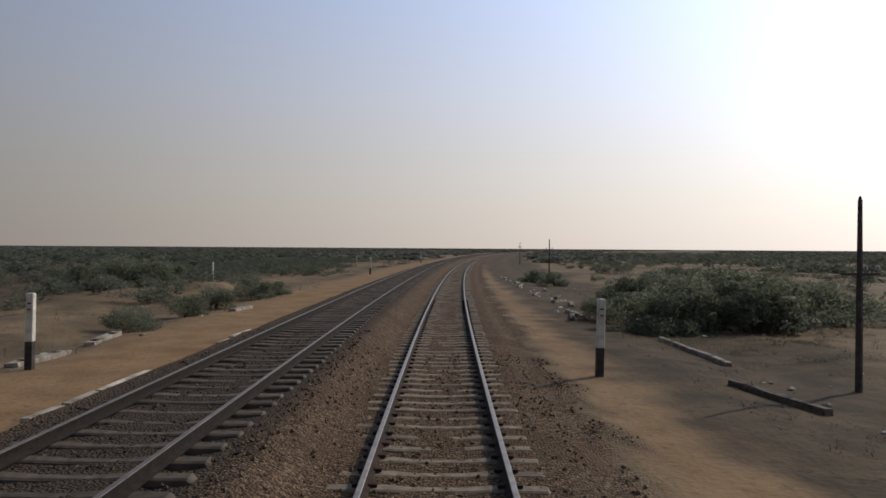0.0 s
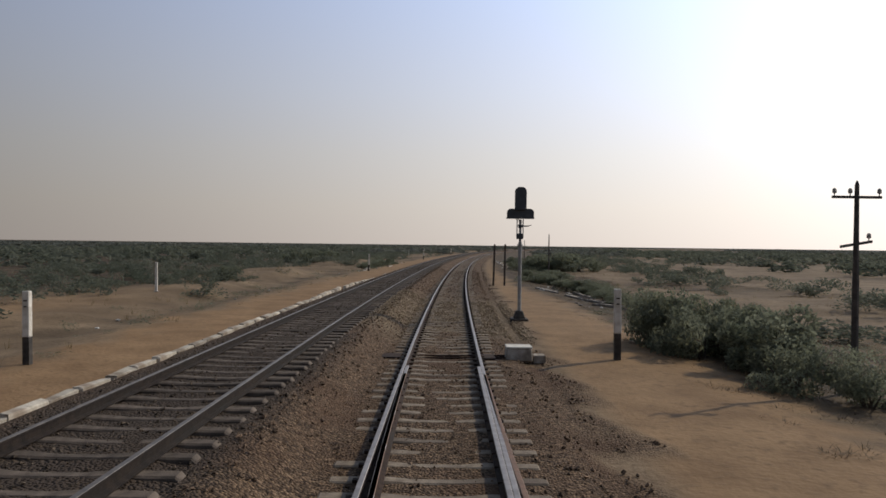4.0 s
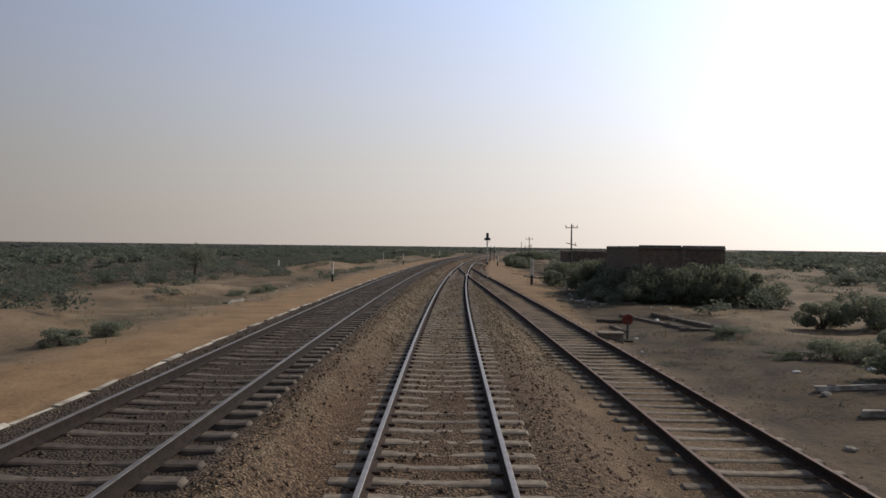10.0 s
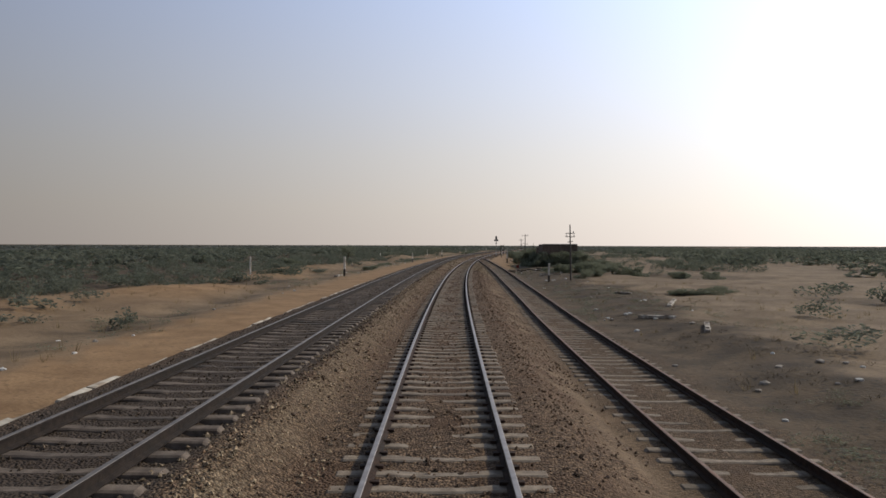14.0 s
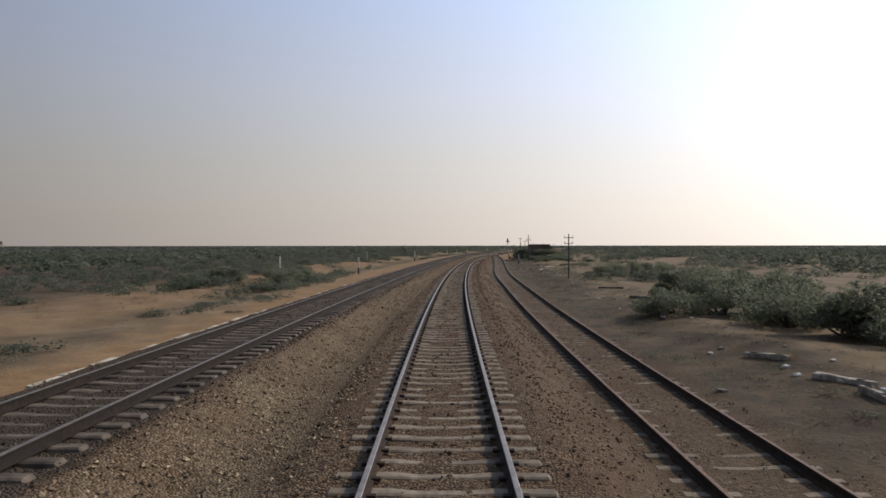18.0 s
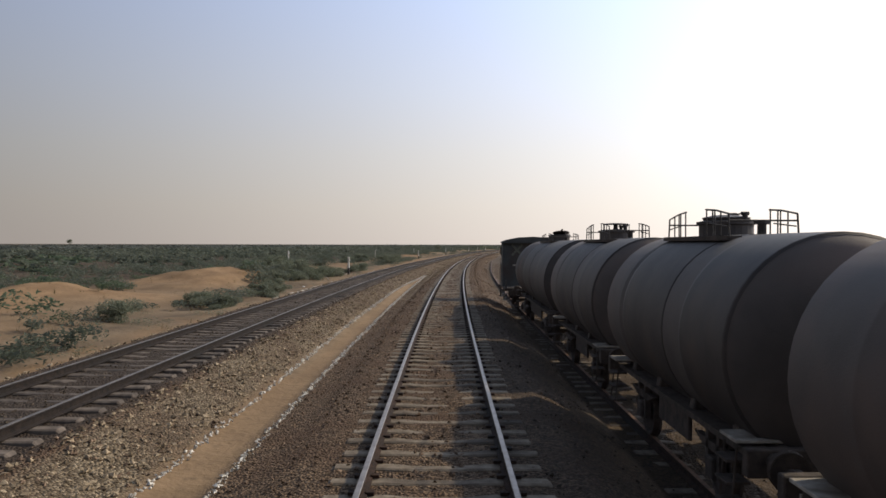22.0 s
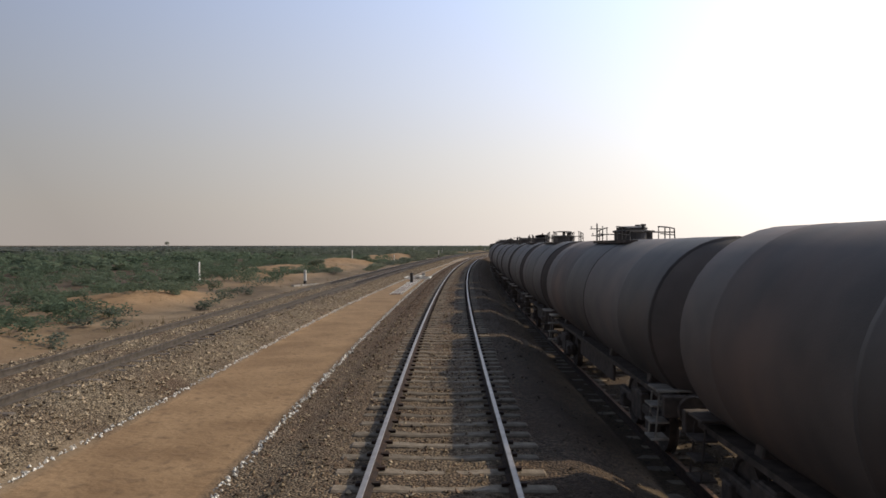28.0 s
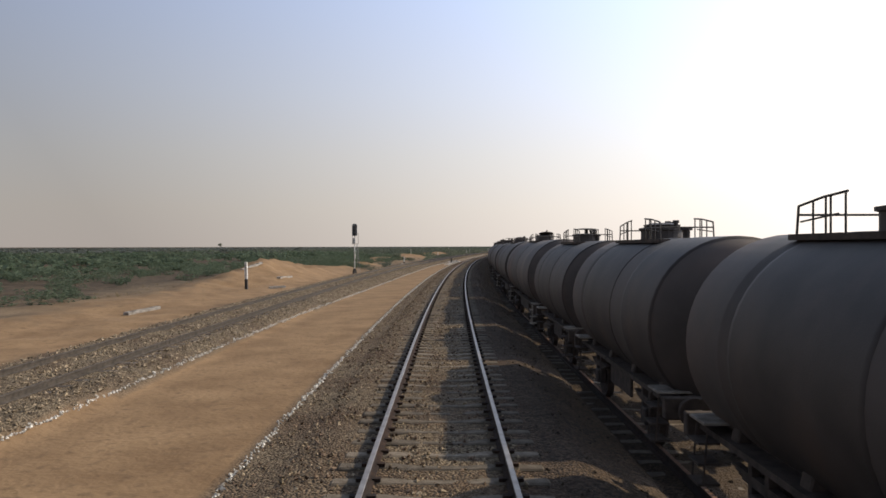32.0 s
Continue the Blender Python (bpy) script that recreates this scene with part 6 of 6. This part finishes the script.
_bushes = [bush(60 + k, 1.0 + 0.12 * k, 1.0 + 0.1 * (k % 3), 4600, 0.05) for k in range(6)]
rnd = random.Random(77)
_near = [(27.6, 7.8, 1.7, 1.9), (28.6, 9.8, 2, 2.4), (29.2, 12.2, 2.2, 2.5), (30.2, 14.6, 2.3, 2.4), (31.5, 16.4, 1.8, 2), (31.6, 9.2, 1.9, 2.3), (33.4, 12.4, 2.3, 2.6), (36, 10.2, 2, 2.3), (37, 14.2, 2.3, 2.5), (41, 9.4, 1.8, 1.7), (30.6, 6.4, 1.2, 1.1), (62, 8.6, 1.5, 1.5), (67.8, 7.2, 1.6, 1.6), (-1.2, 6.2, 1.2, 0.9), (-2, 7.9, 1.3, 1), (0.6, 7.2, 1.1, 0.9), (-38, 6.7, 1.2, 1.3), (-39.4, 8.3, 1.5, 1.6), (-37.2, 8.9, 1.3, 1.4), (-45, 7.7, 1.3, 1.4), (-46.5, 8.6, 1.2, 1.3), (-40.8, 16.2, 1.6, 1.2), (-38.6, 6.6, 1.3, 2), (-39, 7.6, 1.4, 2.2), (-38.4, 8.4, 1.3, 2.1), (-40.6, 7.2, 1.4, 2), (-41.2, 8.8, 1.5, 2.1), (-43, 8.2, 1.4, 1.7), (2.2, 6.2, 1.1, 1.1), (1.6, 7.4, 1.2, 1.1), (1.2, 8.7, 1.2, 1.1), (3.8, 8.2, 1.4, 1.2), (-9.8, 7.9, 1, 0.9), (-10.6, 8.9, 1.1, 1), (-11.6, 9.8, 1.2, 1), (-6.4, 10.8, 0.9, 0.6), (-8.2, 9.6, 1, 0.7), (-13.4, 9.9, 1.2, 0.9), (-15.6, 9.7, 1.2, 0.9), (-18, 9, 1.1, 0.8), (-20.4, 9.2, 1.2, 0.8), (-4, 8.8, 0.9, 0.6), (-24.5, 9.8, 1.1, 0.7), (-12.4, 8.9, 0.8, 0.6),
         (-70.6, 12, 1.2, 0.8), (-71.4, 13.6, 1.3, 0.9), (-71.8, 15.4, 1.3, 0.9), (-72.4, 17.2, 1.4, 1), (-67, 11.2, 1.1, 0.7), (-63.5, 11, 1.2, 0.8), (-73.6, 12.6, 1.2, 0.6), (-74, 14.8, 1.3, 0.7), (-60, 12.4, 1.3, 1), (-75.5, 20, 1.5, 1.2), (-101.5, 9.4, 1.3, 2.2), (-102.8, 9.1, 1.3, 2.4), (-104.2, 9.4, 1.4, 2.6), (-105.6, 9.7, 1.4, 2.7), (-106.6, 10.2, 1.4, 2.7), (-108.4, 10.6, 1.4, 2.7), (-112.3, 12.4, 1.4, 2.6), (-112.6, 14.2, 1.4, 2.6), (-112.4, 15.8, 1.4, 2.5), (-110.2, 10.6, 1.4, 2.6), (-111.9, 11.4, 1.3, 2.5), (-113, 13.3, 1.4, 2.4), (-113.2, 16.6, 1.4, 2.2), (-124.8, 15.4, 1.2, 1.3), (-125.4, 17.2, 1.5, 1.5), (-126.6, 19, 1.6, 1.6), (-133.8, 11.4, 0.9, 0.7), (-134, 12.6, 1, 0.8), (-128.2, 10.5, 0.9, 0.5), (-133, 10.2, 0.7, 0.35), (-136, 15.2, 1.5, 1.4), (-139.5, 16.6, 1.6, 1.5), (-143.5, 18.2, 1.5, 1.3), (-148, 21.6, 1.2, 0.8), (-148.3, 24.6, 1.3, 1), (-172, 15, 1.2, 0.5), (-172.4, 16.4, 1.2, 0.5), (-171, 17.8, 1.2, 0.5), (-213.5, 13.8, 1.5, 1.5), (-212, 15.6, 1.7, 1.7), (-210.4, 17.4, 1.7, 1.7), (-208, 19.6, 1.7, 1.6), (-206, 21.6, 1.7, 1.5), (-215.4, 22, 1.2, 1), (-212, 25.2, 1.3, 1.1), (-243.6, 13.6, 2, 2), (-244.4, 15.4, 2.2, 2.4), (-246.4, 14.2, 2.1, 2.3), (-248, 14, 2, 2.2), (-246, 17, 2.3, 2.5), (-95.1, 7.9, 1, 1.5), (-96.5, 9.8, 1.3, 1.5), (-94, 10.4, 1.4, 1.5), (-100.5, 10.2, 1.5, 1.7),
         (-105, 9.9, 1.4, 1.6), (-107.5, 9.3, 1.4, 1.6), (-109.4, 10.4, 1.5, 1.7), (-111, 9.3, 1.3, 1.4), (-112.4, 11.2, 1.4, 1.5), (-113, 13, 1.5, 1.5), (-113.2, 15, 1.5, 1.5), (-112.8, 9.9, 1.2, 1.3), (-103, 10.4, 1.4, 1.7), (-114.2, 17.4, 1.6, 1.5), (-132.9, 15.2, 1.7, 1.6), (-137.6, 11.4, 1.2, 1.1), (-135.5, 13, 1.3, 1.3), (-145.7, 13.8, 1.1, 0.9), (-150.8, 11.8, 1.1, 1),
         (-252.6, 10.4, 1.8, 1.6), (-253.5, 12.4, 2.3, 1.9), (-254, 14.6, 2.3, 2), (-258, 13.4, 2.3, 2), (-262, 15.2, 2.6, 2.2), (-267, 16.2, 2.6, 2.2), (-272.6, 16.2, 2.3, 2), (-247, 15.5, 2.5, 2), (-283.6, 11.2, 0.8, 0.5),
         (25.6, -11, 1.1, 1), (31.4, -11.2, 1.2, 1.1), (36, -11.4, 1.2, 1.1), (45, -11, 1.3, 1.2), (40, -13, 1.4, 1.3), (53, -25, 2.6, 2.4), (54.5, -22.2, 2.3, 2.1), (54, -28, 2.6, 2.4), (58, -26, 2.6, 2.4), (47, -22, 1.6, 1.3), (27.2, -11.8, 1.3, 1.1), (43.5, -11.6, 1.4, 1.5), (47, -12.6, 1.6, 1.6), (-4.6, -17.7, 1.3, 1.4), (-236, -11.6, 1.6, 1.5), (-233, -12.6, 1.6, 1.5), (-239.4, -11.4, 1.3, 1), (-230, -11.9, 1.5, 1.4), (-234, -19.5, 1.7, 1.4), (-229, -18.2, 1.7, 1.5), (-226, -14.8, 1.5, 1.5), (-302.9, -12.2, 1.2, 0.9), (-308, -11.6, 1.2, 0.9), (-311.5, -11, 1.1, 0.8), (-317.4, -11.8, 1.3, 0.9), (-315, -13.2, 1.2, 0.8), (-42, -20.2, 1.8, 1.5), (-37, -17.8, 1.5, 1.3), (-46, -22, 1.8, 1.6), (-111.8, -12.9, 0.8, 0.5), (-107.3, -12.4, 0.8, 0.55), (-109.4, -12, 0.7, 0.45), (-105, -12.9, 0.8, 0.5), (-125.4, -23, 1.9, 1.7), (-131.7, -10.8, 0.8, 0.6), (-134, -11.2, 0.8, 0.6),
         (-271, -11.2, 1.2, 1.1), (-273, -11.8, 1.1, 1), (-283, -12.8, 1.2, 1), (-285.4, -13.6, 1.2, 1), (-288.5, -12.4, 1.1, 0.9), (-294.5, -12.6, 1.1, 0.8), (-297, -13.8, 1.2, 0.9), (-347, -14.2, 1.2, 1), (-349.5, -15.6, 1.2, 1), (-338, -11.8, 0.9, 0.7), (-341, -13, 1, 0.7), (-325, -13, 1.1, 1), (-368, -19, 1.4, 1.1), (-380, -15.8, 1.1, 0.8), (-384, -17, 1.2, 0.9),
         (-288.3, -12.6, 1.2, 1.3), (-286.8, -11.9, 1.1, 1.2), (-285.4, -11.5, 1.1, 1.1), (-283.8, -11.4, 1, 1), (-291.9, -12.2, 1.3, 1.2), (-290.6, -13.8, 1.6, 1.8), (-292.2, -15, 1.7, 1.9), (-289.4, -16, 1.7, 1.8), (-294, -13.2, 1.4, 1.2), (-357.3, -12.1, 1, 0.8), (-359, -12.8, 1.1, 0.9), (-361.2, -12.6, 1.1, 0.9), (-363.3, -12.2, 1.1, 0.9), (-365.4, -11.9, 1, 0.7), (-367.2, -11.7, 1, 0.7), (-369, -11.6, 0.9, 0.6), (-371, -11.6, 0.9, 0.5),
         (-253.6, 13.9, 1.7, 1.7), (-257.5, 14, 1.7, 1.7), (-261, 14.2, 1.7, 1.7), (-264.6, 14.4, 1.7, 1.7), (-268, 14.7, 1.7, 1.7), (-269.6, 16, 1.7, 1.6), (-271.4, 16.2, 1.7, 1.6), (-274, 16.6, 1.7, 1.5), (-275.2, 18.2, 1.7, 1.5), (-277, 19, 1.7, 1.5), (-279, 19.6, 1.7, 1.5), (-281, 18.6, 1.5, 1.4), (-272.6, 18.6, 1.7, 1.6)]
for s, d, r, h in _near:
    k = rnd.randrange(6)
    b = copy_thing(_bushes[k], M(s, d, gz(s, d) - 0.03, rnd.uniform(0, 360)))
    g = 1.0 + 0.12 * k
    b.scale = (r / g, r / g, h / (1.0 + 0.1 * (k % 3)))
for b in _bushes:
    for o in (*b.children_recursive, b):
        bpy.data.objects.remove(o)


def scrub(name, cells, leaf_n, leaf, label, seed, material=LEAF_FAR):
    """Many clumps joined into one sheet of scrub; cells are rows of along, aside, radius, height."""
    rs = np.random.RandomState(seed)
    proto = []
    for k in range(5):
        proto.append(leaves(clump_points(rs, leaf_n, 1.0, 1.0, 6), leaf, rs)[0])
    cells = np.asarray(cells)
    x, y = plan(cells[:, 0], cells[:, 1])
    z = ground_z(cells[:, 0], cells[:, 1])[0]
    which = rs.randint(0, 5, len(cells))
    a = rs.uniform(0, 6.283, len(cells))
    out, lean = [], []
    for k in range(5):
        m = which == k
        p = proto[k][None]
        nn = soft_normals(proto[k], 1.0, 1.0)[None]
        ca, sa = np.cos(a[m])[:, None], np.sin(a[m])[:, None]
        r, h = cells[m, 2][:, None], cells[m, 3][:, None]
        vx = (p[..., 0] * ca - p[..., 1] * sa) * r + x[m][:, None]
        vy = (p[..., 0] * sa + p[..., 1] * ca) * r + y[m][:, None]
        vz = p[..., 2] * h + z[m][:, None] - 0.03
        out.append(np.stack([vx, vy, vz], -1).reshape(-1, 3))
        nz = np.broadcast_to(nn[..., 2], vx.shape)
        lean.append(np.stack([nn[..., 0] * ca - nn[..., 1] * sa, nn[..., 0] * sa + nn[..., 1] * ca, nz], -1).reshape(-1, 3))
    v = np.concatenate(out)
    return tagged(new(name, mesh_of(name, v, np.arange(len(v)).reshape(-1, 4), [material], normals=np.concatenate(lean))), label, "scrub", kind="stuff")


_r = np.random.RandomState(21)


def cells(n, s0, s1, d0, d1, rad, tall, cover):
    s, d = _r.uniform(s0, s1, n), _r.uniform(d0, d1, n)
    x, y = plan(s, d)
    keep = cover(s, d, waves(x, y, 51, 17.0), waves(x, y, 61, 60.0)) > _r.uniform(0, 1, n)
    heap = sum(hh * np.exp(-((s - hs) / rs_) ** 2 - ((d - hd) / rd_) ** 2) for hs, hd, rs_, rd_, hh in DUNES)
    keep &= heap < 0.3
    s, d = s[keep], d[keep]
    k = len(s)
    return np.stack([s, d, _r.uniform(*rad, k), _r.uniform(*tall, k)], -1)


def cover_left(s, d, w, big):
    return np.maximum(ramp01(-d + 3 * w + 2 * big - 8 * ramp01(-s, 440, 452) + 1.8 * ramp01(-s, 300, 340), 15, 20) * 0.95, 0.30 * ramp01(w, 0.1, 0.7) * (s > -420))


def cover_right(s, d, w, big):
    return np.clip(ramp01(w + 0.8 * big, -0.3, 0.6), 0, 1) * ramp01(d, 10.5, 15) * 0.8


def cover_mat(s, d, w, big):
    return ramp01(w + 0.4 * big, -0.5, 0.6) * 0.9


def cover_far(s, d, w, big):
    return 0.35 + 0.6 * ramp01(w + big, -0.6, 0.6)


_c = np.concatenate([cells(2600, -500, 160, -42, -11.5, (0.7, 1.7), (0.5, 1.4), cover_left), cells(1500, -330, 160, 10.5, 42, (0.8, 1.9), (0.6, 1.6), cover_right)])
_c = np.concatenate([_c, cells(70, -302, -284, -20, -12.8, (0.8, 1.6), (0.6, 1.3), lambda s, d, w, b: 0.9 + 0 * s), cells(40, -245, -212, -14, -9.9, (0.6, 1.3), (0.5, 1.0), lambda s, d, w, b: 0.85 + 0 * s), cells(46, -352, -331, -16, -10.9, (0.6, 1.3), (0.5, 1.0), lambda s, d, w, b: 0.85 + 0 * s), cells(34, -48, -40, -26, -15, (0.9, 1.7), (0.8, 1.4), lambda s, d, w, b: 0.9 + 0 * s), cells(80, -440, -414, -22, -12.3, (0.7, 1.4), (0.4, 0.9), lambda s, d, w, b: 0.9 + 0 * s), cells(26, -257, -245, -12.5, -9.2, (0.4, 0.9), (0.2, 0.5), lambda s, d, w, b: 0.8 + 0 * s), cells(40, -78, -56, -14, -12, (0.4, 0.9), (0.2, 0.45), lambda s, d, w, b: 0.8 + 0 * s), cells(26, -336, -310, -14.2, -11.4, (0.6, 1.2), (0.4, 0.9), lambda s, d, w, b: 0.8 + 0 * s)])
_green = (_c[:, 0] < -300 + 20 * np.sin(_c[:, 1])) & (_c[:, 1] < -14)
scrub("verge_scrub", np.concatenate([cells(2000, -300, 60, 6.4, 13.5, (0.3, 0.85), (0.12, 0.36), cover_mat), cells(160, -8, 34, 5.6, 11, (0.4, 0.9), (0.2, 0.5), cover_mat)]), 110, 0.06, "low dusty dead scrub and weeds on the dark verge", 15, LEAF)
scrub("left_weeds", cells(700, -340, 60, -14.5, -9.8, (0.25, 0.9), (0.12, 0.5), cover_mat), 120, 0.06, "low dusty weeds beside the sand path", 16, LEAF)
scrub("near_scrub", _c[~_green], 260, 0.085, "dense dusty green thorn scrub beyond the tracks, tinted for haze", 5)
scrub("green_scrub", _c[_green], 260, 0.085, "fresh green low scrub beyond the sand", 5, LEAF_GREEN)
_c = np.concatenate([cells(3600, -480, 420, -150, -42, (1.6, 3.2), (1.0, 2.0), lambda s, d, w, b: 0.75 + 0 * s), cells(3000, -380, 420, 42, 150, (1.6, 3.0), (1.0, 2.0), cover_far)])
_green = (_c[:, 0] < -280 + 40 * np.sin(_c[:, 1] * 0.2)) & (_c[:, 1] < -19)
scrub("middle_scrub", _c[~_green], 70, 0.2, "wide belt of dusty green scrub, leaf colour lifted for haze", 6)
scrub("middle_green_scrub", _c[_green], 70, 0.2, "wide belt of fresh green scrub", 6, LEAF_GREEN)
scrub("distant_scrub", np.concatenate([cells(6500, -300, 1380, -690, -150, (4, 8), (1.2, 2.4), lambda s, d, w, b: 0.8 + 0 * s), cells(5500, -250, 1380, 150, 690, (4, 8), (1.2, 2.4), cover_far), cells(1300, 160, 1380, -42, -14, (2, 4), (1, 2), lambda s, d, w, b: 0.7 + 0 * s), cells(1000, 160, 1380, 12, 42, (2, 4), (1, 2), cover_far)]), 26, 0.36, "far plain of green scrub, leaf colour greyed for haze", 7, LEAF_HAZE)
rs = np.random.RandomState(9)
for s, d, h in ((284.5, -556.8, 8.5), (-97.3, -20.8, 3.4), (-93.2, 9.0, 2.6)):
    t = empty("acacia_tree", M(s, d, gz(s, d) - 0.05), "small dark lone tree standing out of the scrub", "tree", "lone trees")
    q = clump_points(rs, 3200, h * 0.5, h * 0.62, 9) + np.array([0, 0, h * 0.38])
    v, f = leaves(q, 0.022 * h, rs)
    hang("crown", mesh_of("crown", v, f, [LEAF], normals=soft_normals(v - np.array([0, 0, h * 0.55]), h * 0.5, h * 0.4)), t)
    bm = tube(B(), (0, 0, -0.2), (0.1, 0, h * 0.5), 0.16, 0.1, 8)
    for k in range(5):
        tube(bm, (0.1, 0, h * 0.45), q[rs.randint(3200)], 0.07, 0.02, 5)
    part("trunk", bm, BARK, t)



def tufts(name, s, d, blades, reach, tall, material, label, seed):
    """Tufts of thin blades or twigs, all in one mesh."""
    rs = np.random.RandomState(seed)
    x, y = plan(s, d)
    k = len(s)
    a = rs.uniform(0, 6.283, (k, blades))
    r, h = rs.uniform(0.1, 1.0, (k, blades)) * reach, rs.uniform(0.3, 1.0, (k, blades)) * tall * rs.uniform(0.5, 1.2, (k, 1))
    bx, by = x[:, None] + r * np.cos(a), y[:, None] + r * np.sin(a)
    lx, ly = r * np.cos(a) * 1.2, r * np.sin(a) * 1.2
    z = np.repeat(ground_z(s, d)[0][:, None], blades, 1)
    v = np.stack([np.stack([bx - 0.007 * np.sin(a), by + 0.007 * np.cos(a), z], -1), np.stack([bx + 0.007 * np.sin(a), by - 0.007 * np.cos(a), z], -1), np.stack([bx + lx, by + ly, z + h], -1)], 2).reshape(-1, 3)
    tagged(new(name, mesh_of(name, v, np.arange(len(v)).reshape(-1, 3), [material])), label, "grass", kind="stuff")


n = 9000
s, d = rs.uniform(-500, 60, n), rs.uniform(6, 24, n) * np.where(rs.uniform(size=n) < 0.55, -1, 1)
x, y = plan(s, d)
keep = (waves(x, y, 71, 7.0) + 0.5 * waves(x, y, 72, 22.0) > 0.15) & (np.abs(d) > 9.5 - 2.5 * (d > 0)) & ~((s < -440) & (d > -20))
keep &= (d < 0) | (s > -300)
tufts("dry_grass", s[keep], d[keep], 9, 0.16, 0.38, GRASS, "thin tufts of dry yellow grass", 91)
n = 30000
s, d = rs.uniform(-305, 40, n), rs.uniform(5.6, 14, n)
x, y = plan(s, d)
keep = (waves(x, y, 73, 3.0) + 0.6 * waves(x, y, 74, 9.0) > 0.05) & (d > side_d(s) + 2.0)
tufts("dead_stubble", s[keep], d[keep], 9, 0.26, 0.10, STUBBLE, "low dead grey-brown stubble and twigs", 92)
